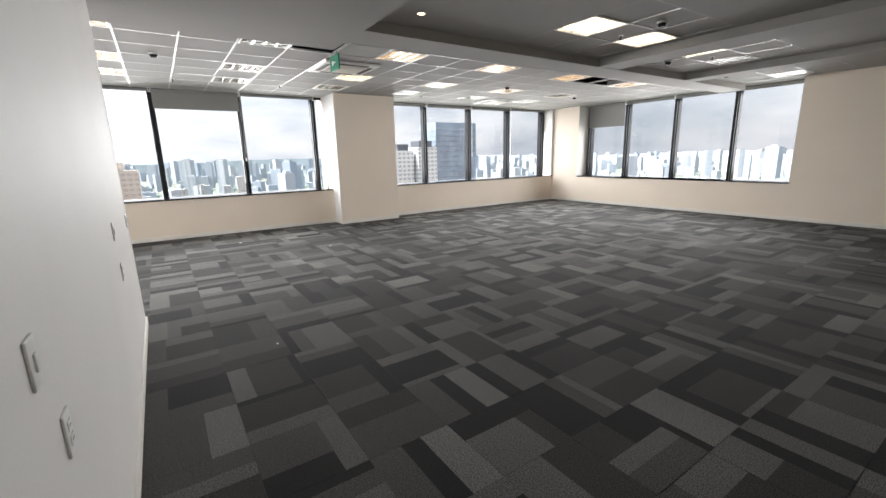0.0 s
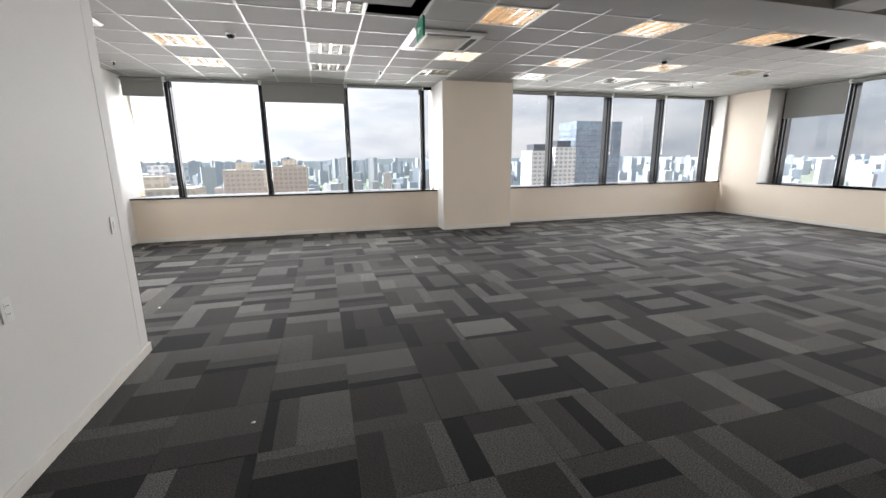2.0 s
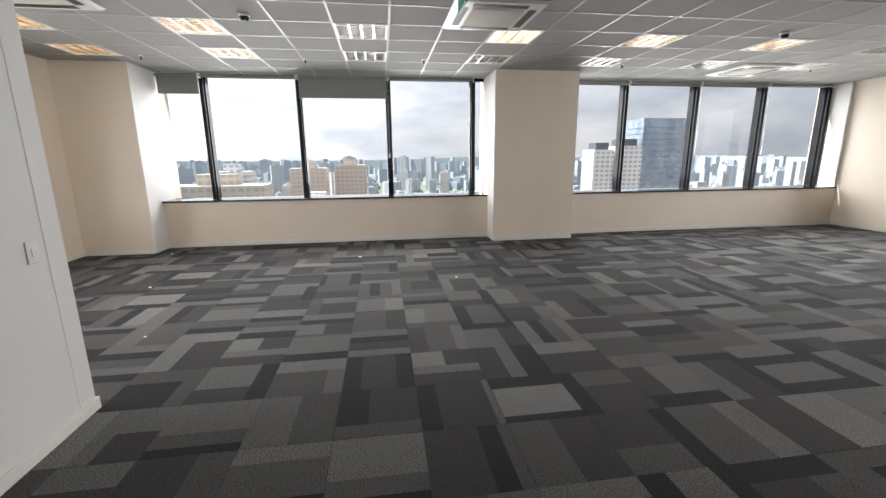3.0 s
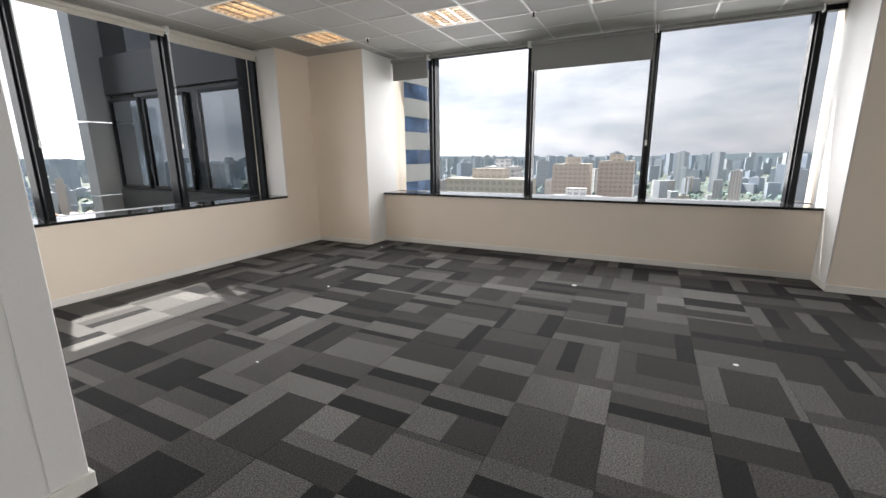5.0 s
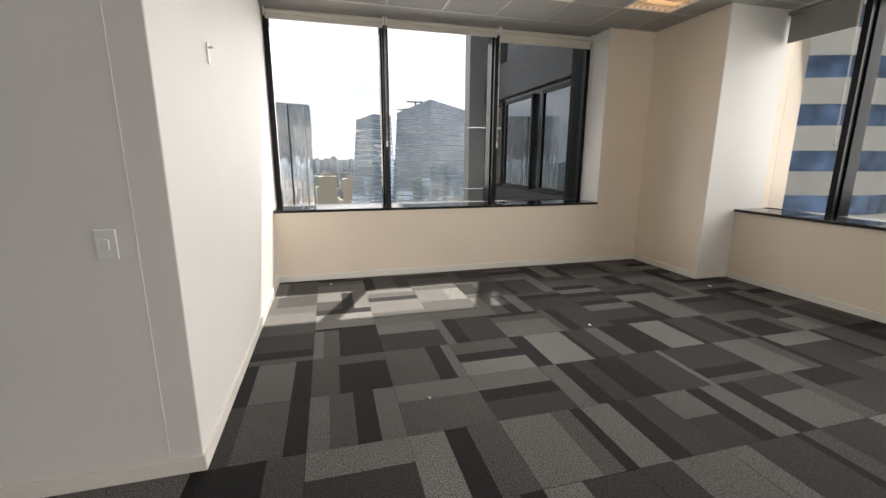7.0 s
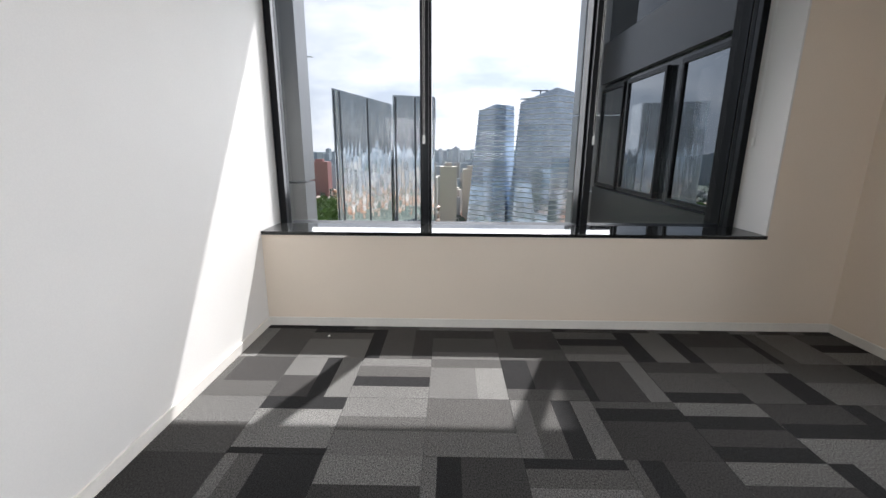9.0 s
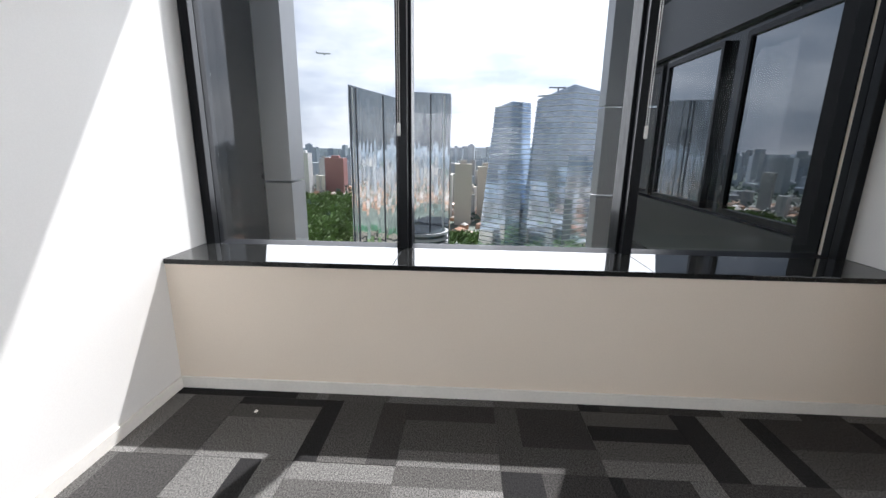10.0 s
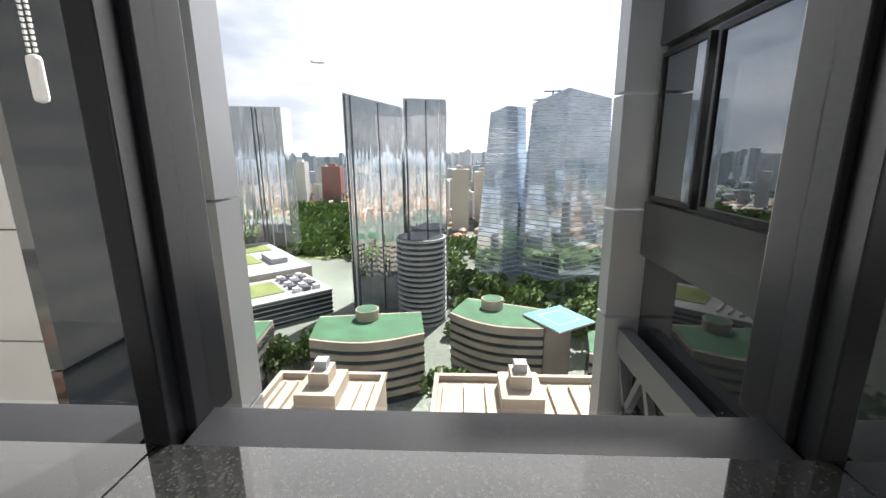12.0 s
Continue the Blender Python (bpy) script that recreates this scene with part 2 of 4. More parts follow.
# ---- builders ----
class Solid:
    """Collects boxes, prisms and tubes into one mesh."""

    def __init__(self):
        self.v, self.f, self.m = [], [], []

    def box(self, x0, y0, z0, x1, y1, z1, mi=0, ch=0.0):
        if ch:
            return self.prism([(x0 + ch, y0), (x1 - ch, y0), (x1, y0 + ch), (x1, y1 - ch), (x1 - ch, y1), (x0 + ch, y1), (x0, y1 - ch), (x0, y0 + ch)], z0, z1, mi)
        return self.prism([(x0, y0), (x1, y0), (x1, y1), (x0, y1)], z0, z1, mi)

    def prism(self, pts, z0, z1, mi=0, top=None):
        n, k = len(self.v), len(pts)
        tp = top or pts
        zt = z1 if isinstance(z1, (list, tuple)) else [z1] * k
        self.v += [(x, y, z0) for x, y in pts] + [(x, y, z) for (x, y), z in zip(tp, zt)]
        self.f += [[n + i for i in reversed(range(k))], [n + k + i for i in range(k)]]
        self.f += [[n + i, n + (i + 1) % k, n + k + (i + 1) % k, n + k + i] for i in range(k)]
        self.m += [mi] * (k + 2)
        return self

    def tube(self, a, b, r, sides=12, mi=0, r2=None):
        a, b = Vector(a), Vector(b)
        w = (b - a).normalized()
        u = w.orthogonal().normalized()
        s = w.cross(u)
        n = len(self.v)
        for p, rr in ((a, r), (b, r if r2 is None else r2)):
            self.v += [tuple(p + rr * (math.cos(t) * u + math.sin(t) * s)) for t in (2 * math.pi * i / sides for i in range(sides))]
        self.f += [[n + i for i in reversed(range(sides))], [n + sides + i for i in range(sides)]]
        self.f += [[n + i, n + (i + 1) % sides, n + sides + (i + 1) % sides, n + sides + i] for i in range(sides)]
        self.m += [mi] * (sides + 2)
        return self

    def quad(self, pts, mi=0):
        n = len(self.v)
        self.v += pts
        self.f.append([n + i for i in range(len(pts))])
        self.m.append(mi)
        return self

    def mesh(self, name, mats):
        me = bpy.data.meshes.new(name)
        me.from_pydata(self.v, [], self.f)
        for m in mats if isinstance(mats, (list, tuple)) else [mats]:
            me.materials.append(m)
        me.polygons.foreach_set("material_index", self.m)
        me.update()
        return me


def part(name, solid, mats, parent=None, label="", bevel=0.0):
    ob = new(name, solid.mesh(name, mats))
    if parent is not None:
        ob.parent = parent
    if label:
        ob["label"] = label
    if bevel:
        b = ob.modifiers.new("bevel", "BEVEL")
        b.width, b.segments, b.limit_method = bevel, 2, "ANGLE"
    return ob


def struct(name, solid, mats, label, category, bevel=0.0):
    return tagged(part(name, solid, mats, None, "", bevel), label, category, "", "structure")


def thing(name, label, category, group="", kind="", at=(0, 0, 0)):
    e = new(name)
    e.matrix_basis = Matrix.Translation(at)
    return tagged(e, label, category, group, kind)


def B(*a, **k):
    return Solid().box(*a, **k)


# ---- structure ----
H = 3.02                      # suspended ceiling
XW, XE, YN = -2.92, 11.90, 10.85
XP, YP = 0.145, 5.566         # corner of the inner partition
HEAD = 3.02
floor = struct("floor", B(-3.6, -4.2, -0.30, 12.4, 11.4, -0.008), PLENUM, "grey carpet-tiled office floor on a concrete slab", "floor")
s = B(-3.5, -4.2, 0, XP, YP, 3.4, ch=0.004)
struct("wall_partition", s, WHITE_WALL, "smooth white painted partition wall with an outer corner", "wall")
s = B(-3.34, YP, 0, XW, 9.72, 0.812).box(-3.75, 9.72, 0, XW, 11.6, 3.4)
struct("wall_west", s, WALL, "cream painted apron wall and pier beside the window", "wall")
s = B(-1.845, YN, 0, 4.02, 11.25, 0.812).box(5.54, YN, 0, XE, 11.25, 0.812)
struct("wall_north", s, WALL, "cream painted apron wall under the long windows", "wall")
struct("column_corner", B(XW - 0.01, 10.39, 0, -1.845, 11.6, 3.4), WALL, "cream painted corner column with a square edge", "column", 0.004)
struct("column_middle", B(4.02, 10.40, 0, 5.54, 11.6, 3.4), WALL, "broad cream painted column between two windows", "column", 0.004)
s = B(XE, 9.80, 0, 12.7, 11.6, 3.4).box(XE, 4.10, 0, 12.32, 9.80, 0.812).box(XE, -4.2, 0, 12.7, 4.10, 3.4)
struct("wall_east", s, WALL, "cream painted end wall with a broad window opening", "wall")
struct("wall_south", B(XP, -4.3, 0, XE, -4.2, 3.4), WALL, "cream painted back wall of the office", "wall")
# baseboards, end to end
bb = Solid()
BH, BT = 0.075, 0.014
bb.box(XP, -4.2, 0, XP + BT, YP + BT, BH, ch=0.003).box(XW + BT, YP, 0, XP, YP + BT, BH)
bb.box(XW, YP, 0, XW + BT, 10.39 - BT, BH).box(XW, 10.39 - BT, 0, -1.845 + BT, 10.39, BH)
bb.box(-1.845, 10.39, 0, -1.845 + BT, YN - BT, BH).box(-1.845, YN - BT, 0, 4.02, YN, BH)
bb.box(4.02 - BT, 10.40 - BT, 0, 4.02, YN - BT, BH).box(4.02, 10.40 - BT, 0, 5.54, 10.40, BH)
bb.box(5.54, 10.40 - BT, 0, 5.54 + BT, YN - BT, BH).box(5.54, YN - BT, 0, XE, YN, BH).box(XE - BT, -4.2, 0, XE, YN - BT, BH)
struct("baseboard", bb, BASE, "low cream painted baseboard along the walls", "baseboard", 0.003)

# ---- ceiling ----
TX, TY = 0.63, 0.625
GX0, GY0 = -2.91, 5.625
NX, NY = 24, 9
LAMP_CELLS = {}
for ky, states in ((1, "wwowwww"), (4, "wwoWwwo"), (6, "wwooooo")):
    for k, st_ in enumerate(states):
        LAMP_CELLS[(1 + 3 * k, ky)] = st_
for k in (1, 4):
    LAMP_CELLS[(k, 1)] = "w"
VOID = {(8, 1), (17, 1), (18, 1)}
AC_AT = [(3.22, 7.66), (8.55, 10.0), (-1.15, 7.45)]


s = Solid()
for i in range(NX):
    for j in range(NY):
        x0, y0 = GX0 + i * TX, GY0 + j * TY
        x1, y1 = min(x0 + TX, XE + 0.1), y0 + TY
        if x0 > XE or y0 > 11.3 or (i, j) in LAMP_CELLS or (i, j) in VOID:
            continue
        dz = random.uniform(-0.0015, 0.0015)
        s.box(x0 + 0.004, y0 + 0.004, H + 0.004 + dz, x1 - 0.004, y1 - 0.004, H + 0.018, 0)
for i in range(NX + 1):
    x = GX0 + i * TX
    if x < XE + 0.2:
        s.box(x - 0.012, GY0, H - 0.001, x + 0.012, 11.3, H + 0.025, 1)
for j in range(NY + 1):
    y = GY0 + j * TY
    s.box(GX0, y - 0.012, H, XE + 0.1, y + 0.012, H + 0.024, 1)
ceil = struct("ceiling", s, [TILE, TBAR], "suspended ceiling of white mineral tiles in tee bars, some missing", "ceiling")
struct("ceiling_slab", B(-3.5, -4.3, 3.40, 12.5, 11.45, 3.6), PLENUM, "dark concrete slab above the ceiling", "slab")
s = B(XP - 0.1, -4.25, 2.90, 2.50, 6.16, 3.2, ch=0.004)
s.box(2.50, 5.20, 2.90, XE + 0.05, 5.74, 3.2, ch=0.004).box(6.55, -4.25, 2.905, 7.05, 5.20, 3.2)
s.box(9.25, -4.25, 2.905, 9.6, 5.20, 3.2)
ISLANDS = [(4.65, 6.40), (7.15, 8.95), (9.75, 11.5)]
edges = [2.5, 4.65, 6.40, 7.15, 8.95, 9.75, 11.5, XE + 0.05]
for k in range(0, 8, 2):
    s.box(edges[k], -4.25, H, edges[k + 1], 5.20, 3.15)
for a, c in ISLANDS:
    s.box(a, -4.25, H, c, 3.25, 3.15).box(a, 5.08, H, c, 5.20, 3.15)
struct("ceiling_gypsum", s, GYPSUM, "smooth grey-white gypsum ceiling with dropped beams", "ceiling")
ISLAND_LAMPS = {}
s = Solid()
for k, (a, c) in enumerate(ISLANDS):
    n = 3
    w, d = (c - a) / n, (5.08 - 3.25) / n
    for i in range(n):
        for j in range(n):
            x0, y0 = a + i * w, 3.25 + j * d
            if j == 1 and i != 1:
                ISLAND_LAMPS[(x0 + w / 2, y0 + d / 2)] = "W" if k < 2 and (k, i) != (1, 2) else "o"
                continue
            s.box(x0 + 0.012, y0 + 0.012, H + 0.008, x0 + w - 0.012, y0 + d - 0.012, H + 0.02, 0)
    for i in range(n + 1):
        s.box(a + i * w - 0.012, 3.25, H + 0.001, a + i * w + 0.012, 5.08, H + 0.03, 1).box(a, 3.25 + i * d - 0.012, H + 0.002, c, 3.25 + i * d + 0.012, H + 0.03, 1)
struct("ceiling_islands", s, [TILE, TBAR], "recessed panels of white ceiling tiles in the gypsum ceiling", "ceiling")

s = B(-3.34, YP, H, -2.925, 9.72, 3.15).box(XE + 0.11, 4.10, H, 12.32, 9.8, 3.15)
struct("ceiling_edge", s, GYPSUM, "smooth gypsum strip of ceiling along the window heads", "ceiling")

# ---- windows ----
SILL_Z = 0.832


def window(name, axis, line, sign, a, b, bars, label):
    """A band of panes. axis: the way it runs; line: the mullions' inner face; sign: outward; a, b: its ends."""
    w = thing(name, label, "window", "", "structure")

    def P(u0, o0, z0, u1, o1, z1):
        lo, hi = sorted((line + sign * o0, line + sign * o1))
        return B(lo, u0, z0, hi, u1, z1) if axis == "y" else B(u0, lo, z0, u1, hi, z1)
    for m in bars:
        mull = part("mullion", P(m - 0.03, 0.0, SILL_Z - 0.02, m + 0.03, 0.06, HEAD), BLACK, w, "", 0.004)
        at_end = min(m - a, b - m) < 0.06
        cw, cd = (0.03, 0.12) if at_end else (0.05, 0.22)
        part("mullion_cap", P(m - cw, 0.062, SILL_Z - 0.02, m + cw, cd, HEAD), GREYM, mull, "grey outer part of the mullion", 0.004)
    stops = sorted({a, b, *bars})
    for u0, u1 in zip(stops, stops[1:]):
        if u1 - u0 < 0.06:
            continue
        i0 = u0 + (0.05 if u0 in bars else 0)
        i1 = u1 - (0.05 if u1 in bars else 0)
        low = Solid()
        q0, q1 = line + sign * 0.006, line + sign * 0.138
        prof = [(q0, SILL_Z - 0.03), (q0, SILL_Z - 0.006), (q1, SILL_Z + 0.004), (q1, SILL_Z - 0.03)]
        n = len(low.v)
        for u in (i0, i1):
            low.v += [((c, u, z) if axis == "y" else (u, c, z)) for c, z in prof]
        low.f += [[0, 1, 2, 3], [7, 6, 5, 4]] + [[i, 4 + i, 4 + (i + 1) % 4, (i + 1) % 4] for i in range(4)]
        low.m += [0] * 6
        part("bottom_rail", low, GREYM, w, "", 0.003)
        part("top_rail", P(i0, 0.07, HEAD - 0.05, i1, 0.15, HEAD + 0.02), BLACK, w)
        pane = part("pane", P(i0, 0.125, SILL_Z + 0.02, i1, 0.131, HEAD - 0.03), GLASS, w)
        pane.visible_shadow = False
    # stone sill, one slab a bay
    g = 0.0006
    cuts = [a] + [m for m in bars if a + 0.3 < m < b - 0.3] + [b]
    for u0, u1 in zip(cuts, cuts[1:]):
        part("window_sill", P(u0 + g, -0.415, SILL_Z - 0.03, u1 - g, 0.003, SILL_Z), GRANITE, w, "polished black granite sill slab", 0.003)
    # head over the window
    part("head", P(a, -0.01, HEAD + 0.022, b, 0.165, 3.4), GREYM, w)
    part("ledge", P(a, 0.03, 0.3, b, 0.136, SILL_Z - 0.035), GREYM, w)
    return w


window("window_1", "y", -3.325, -1, YP, 9.72, [YP + 0.035, 6.91, 8.355, 9.68], "band of clear panes in black frames above a granite sill")
window("window_2", "x", 11.236, 1, -1.845, 4.02, [-1.116, 0.531, 2.16, 3.80], "long band of clear panes in black frames with a city view")
window("window_3", "x", 11.236, 1, 5.54, XE, [7.0, 8.6, 10.2, 11.8], "long band of clear panes in black frames with a tower view")
window("window_4", "y", 12.30, 1, 4.10, 9.80, [9.7, 8.4, 6.95, 5.5], "broad band of clear panes in black frames with a city view")
struct("outer_cladding", B(-3.77, 9.708, -1.0, -3.55, 9.7185, 3.4), GREYM, "dark grey metal cladding outside the window jamb", "cladding")
# white reveals beside the windows
rv = Solid()
rv.box(-3.33, 9.706, SILL_Z + 0.002, XW, 9.722, 3.3).box(-1.847, 10.392, 0.076, -1.833, 11.24, 3.3).box(4.006, 10.402, 0.076, 4.018, 11.24, 3.3)
rv.box(5.542, 10.402, 0.076, 5.554, 11.24, 3.3).box(XE, 9.786, SILL_Z + 0.002, 12.3, 9.798, 3.3).box(XE, 4.102, SILL_Z + 0.002, 12.3, 4.114, 3.3)
rv.box(11.84, YN, SILL_Z + 0.002, 11.9, 11.24, 3.3)
struct("trim", rv, WHITE_WALL, "white plastered reveals beside the windows", "reveal")


# ---- roller blinds ----
def roller_blind(axis, line, sign, u0, u1, drop, fabric, label, chain_at=None, group="roller blinds"):
    """A roller with its fabric, bottom bar, two brackets and a bead chain."""
    t = thing("roller_blind", label, "blind", group, "", ((line, (u0 + u1) / 2, HEAD) if axis == "y" else ((u0 + u1) / 2, line, HEAD)))
    h = (u1 - u0) / 2 - 0.015

    def pt(u, o, z):
        return (sign * o, u, z) if axis == "y" else (u, sign * o, z)

    def P(ua, oa, za, ub, ob_, zb):
        lo, hi = sorted((sign * oa, sign * ob_))
        return B(lo, ua, za, hi, ub, zb) if axis == "y" else B(ua, lo, za, ub, hi, zb)
    part("roller", Solid().tube(pt(-h, 0, -0.045), pt(h, 0, -0.045), 0.026, 16), fabric, t)
    if drop > 0.02:
        part("fabric", P(-h + 0.01, 0.022, -0.045 - drop, h - 0.01, 0.0245, -0.045), fabric, t)
        part("bottom_bar", P(-h + 0.01, 0.016, -0.067 - drop, h - 0.01, 0.031, -0.045 - drop), fabric, t, "", 0.004)
    for u in (-h, h):
        part("bracket", P(u - 0.008, -0.03, -0.085, u + 0.008, 0.04, 0.0), PLASTIC, t, "", 0.003)
    if chain_at is not None:
        u = (h + 0.008) if chain_at > 0 else (-h - 0.008)
        ch = Solid()
        for du in (-0.006, 0.006):
            z = -0.06
            while z > -1.40:
                ch.box(u + du - 0.002 if axis == "x" else -0.034 * sign - 0.002, -0.034 * sign - 0.002 if axis == "x" else u + du - 0.002, z - 0.0055,
                       u + du + 0.002 if axis == "x" else -0.034 * sign + 0.002, -0.034 * sign + 0.002 if axis == "x" else u + du + 0.002, z)
                z -= 0.009
        chain = part("bead_chain", ch, PLASTIC, t, "white bead chain")
        part("chain_weight", P(u - 0.012, -0.042, -1.475, u + 0.011, -0.026, -1.40), PLASTIC, chain, "white plastic chain weight", 0.008)
    return t


def blinds(axis, line, sign, stops, drops, fabric, label, chains):
    for (u0, u1), d, c in zip(zip(stops, stops[1:]), drops, chains):
        lab = label + (", partly lowered" if d > 0.1 else ", rolled up")
        roller_blind(axis, line, sign, u0, u1, d, fabric, lab, c)


blinds("y", -3.27, -1, [YP + 0.01, 6.91, 8.355, 9.70], [0.05, 0.05, 0.10], BLIND_BEIGE, "cream roller blind at the window head", [1, 1, 1])
blinds("x", 11.18, 1, [-1.84, -1.116, 0.531, 2.16, 3.80], [0.28, 0.0, 0.33, 0.0], BLIND, "grey roller blind at the window head", [1, None, 1, None])
blinds("x", 11.18, 1, [5.56, 7.0, 8.6, 10.2, 11.8], [0.03, 0.03, 0.03, 0.0], BLIND, "grey roller blind at the window head", [None, 1, 1, None])
blinds("y", 12.24, 1, [4.12, 5.5, 6.95, 8.4, 9.7], [0.03, 0.03, 0.03, 0.62], BLIND, "grey roller blind at the window head", [None, None, None, 1])


# ---- ceiling fittings ----
def louvre_lamp(tube, label, w=0.585, d=0.585):
    """A recessed troffer: frame, white trough, bright cross louvres and four tubes."""
    t = thing("louvre_lamp", label, "ceiling light", "louvre ceiling lamps", "", (0, 0, -50))
    fr = Solid()
    a, b_ = w / 2 + 0.012, w / 2 - 0.010
    e, f_ = d / 2 + 0.012, d / 2 - 0.010
    fr.box(-a, -e, -0.004, a, -f_, 0.012).box(-a, f_, -0.004, a, e, 0.012).box(-a, -f_, -0.004, -b_, f_, 0.012).box(b_, -f_, -0.004, a, f_, 0.012)
    part("frame", fr, LAMPWHITE, t)
    tr = B(-b_, -f_, 0.085, b_, f_, 0.095).box(-b_, -f_, 0.0, -b_ + 0.004, f_, 0.085).box(b_ - 0.004, -f_, 0.0, b_, f_, 0.085)
    tr.box(-b_, -f_, 0.0, b_, -f_ + 0.004, 0.085).box(-b_, f_ - 0.004, 0.0, b_, f_, 0.085)
    part("trough", tr, LAMPWHITE, t)
    lv = Solid()
    for i in range(1, 4):
        x = -b_ + 2 * b_ * i / 4
        n = len(lv.v)
        lv.box(x - 0.012, -f_, 0.0, x + 0.012, f_, 0.004).box(x - 0.003, -f_, 0.004, x + 0.003, f_, 0.045)
    for i in range(1, 7):
        y = -f_ + 2 * f_ * i / 7
        lv.box(-b_, y - 0.003, 0.001, b_, y + 0.003, 0.045)
    part("louvre", lv, LOUVRE, t, "bright metal louvre")
    for i in range(4):
        x = -b_ + 2 * b_ * (i + 0.5) / 4
        part("tube", Solid().tube((x, -f_ + 0.02, 0.062), (x, f_ - 0.02, 0.062), 0.008, 10), tube, t)
    return t


PROTO = {"o": louvre_lamp(TUBE_OFF, "recessed ceiling lamp with bright louvres, switched off"),
         "w": louvre_lamp(TUBE_WARM, "recessed ceiling lamp with bright louvres, glowing warm"),
         "W": louvre_lamp(TUBE_WHITE, "recessed ceiling lamp with bright louvres, glowing white")}
used = set()
spots = [((GX0 + i * TX + TX / 2, GY0 + j * TY + TY / 2), k) for (i, j), k in LAMP_CELLS.items()] + list(ISLAND_LAMPS.items())
for (x, y), k in spots:
    if k in used:
        copy_thing(PROTO[k], Matrix.Translation((x, y, H)))
    else:
        PROTO[k].matrix_basis = Matrix.Translation((x, y, H))
        used.add(k)


def cassette(x, y):
    """A four-way air-conditioning cassette: panel, intake grille, four flaps."""
    t = thing("air_conditioner", "cream ceiling cassette air conditioner with open flaps", "air conditioner", "ceiling cassettes", "", (x, y, H))
    r = 0.475
    panel = Solid()
    panel.prism([(-r, -r), (r, -r), (r, r), (-r, r)], -0.004, -0.03, 0, [(-r + 0.03, -r + 0.03), (r - 0.03, -r + 0.03), (r - 0.03, r - 0.03), (-r + 0.03, r - 0.03)])
    part("panel", panel, PLASTIC, t, "", 0.004)
    for k in range(4):
        f = part("flap", B(-0.27, 0.31, -0.062, 0.27, 0.40, -0.052), PLASTIC, t, "", 0.003)
        f.matrix_basis = Matrix.Rotation(math.pi / 2 * k, 4, "Z") @ Matrix.Rotation(0.12, 4, "X")
        sl = part("air_slot", B(-0.28, 0.315, -0.034, 0.28, 0.395, -0.0305), DARKPL, t)
        sl.matrix_basis = Matrix.Rotation(math.pi / 2 * k, 4, "Z")
    g = B(-0.27, -0.27, -0.034, 0.27, 0.27, -0.0305)
    part("grille", g, BASE, t, "cream intake grille")
    bars = Solid()
    for i in range(18):
        y_ = -0.255 + i * 0.03
        bars.box(-0.265, y_ - 0.006, -0.042, 0.265, y_ + 0.006, -0.0345)
    part("grille_bars", bars, BASE, t)
    return t


for p in AC_AT:
    cassette(*p)


def detector(x, y, z):
    t = thing("smoke_detector", "grey round smoke detector under the ceiling", "smoke detector", "smoke detectors", "", (x, y, z))
    part("base", Solid().tube((0, 0, 0), (0, 0, -0.022), 0.055, 20), PLASTIC, t)
    part("head", Solid().tube((0, 0, -0.022), (0, 0, -0.06), 0.05, 20, 0, 0.032), GREYM, t)


for p in ((0.62, 7.95), (7.05, 7.9), (9.9, 8.4)):
    detector(*p, H)
for p in ((5.52, 3.62), (7.75, 4.75), (10.1, 4.85)):
    detector(*p, H + 0.005)


def sprinkler(x, y):
    t = thing("sprinkler", "small brass and white ceiling sprinkler head", "sprinkler", "sprinklers", "", (x, y, H))
    part("rose", Solid().tube((0, 0, 0), (0, 0, -0.008), 0.03, 16), PLASTIC, t)
    part("stem", Solid().tube((0, 0, -0.008), (0, 0, -0.05), 0.009, 8), GREYM, t)
    part("deflector", Solid().tube((0, 0, -0.05), (0, 0, -0.054), 0.02, 12), GREYM, t)


for p in ((2.7, 9.8), (-1.4, 9.95), (0.9, 9.95), (6.0, 9.8), (9.6, 9.8), (5.6, 4.2), (8.05, 4.2)):
    sprinkler(*p)
t = thing("downlight", "small round recessed spotlight, glowing warm", "downlight", "", "", (2.95, 4.75, H))
part("ring", Solid().tube((0, 0, 0), (0, 0, -0.006), 0.05, 20), PLASTIC, t)
part("lens", Solid().tube((0, 0, -0.0065), (0, 0, -0.009), 0.036, 20), TUBE_WARM, t)

t = thing("exit_sign", "green double-faced exit sign hanging from the ceiling", "exit sign", "", "", (2.72, 6.72, H))
part("board", B(-0.012, -0.16, -0.25, 0.012, 0.16, -0.05), GREEN, t, "", 0.004)
for y in (-0.1, 0.1):
    part("hanger", Solid().tube((0, y, 0), (0, y, -0.05), 0.003, 6), GREYM, t)
for sx in (-1, 1):
    ar = Solid()
    ar.box(*sorted((sx * 0.0125, sx * 0.0135))[:1], -0.06, -0.155, sorted((sx * 0.0125, sx * 0.0135))[1], 0.04, -0.14)
    ar.prism([(sx * 0.0125, 0.03), (sx * 0.0135, 0.03), (sx * 0.0135, 0.08), (sx * 0.0125, 0.08)], -0.18, -0.115)
    part("arrow", ar, PLASTIC, t, "white arrow")


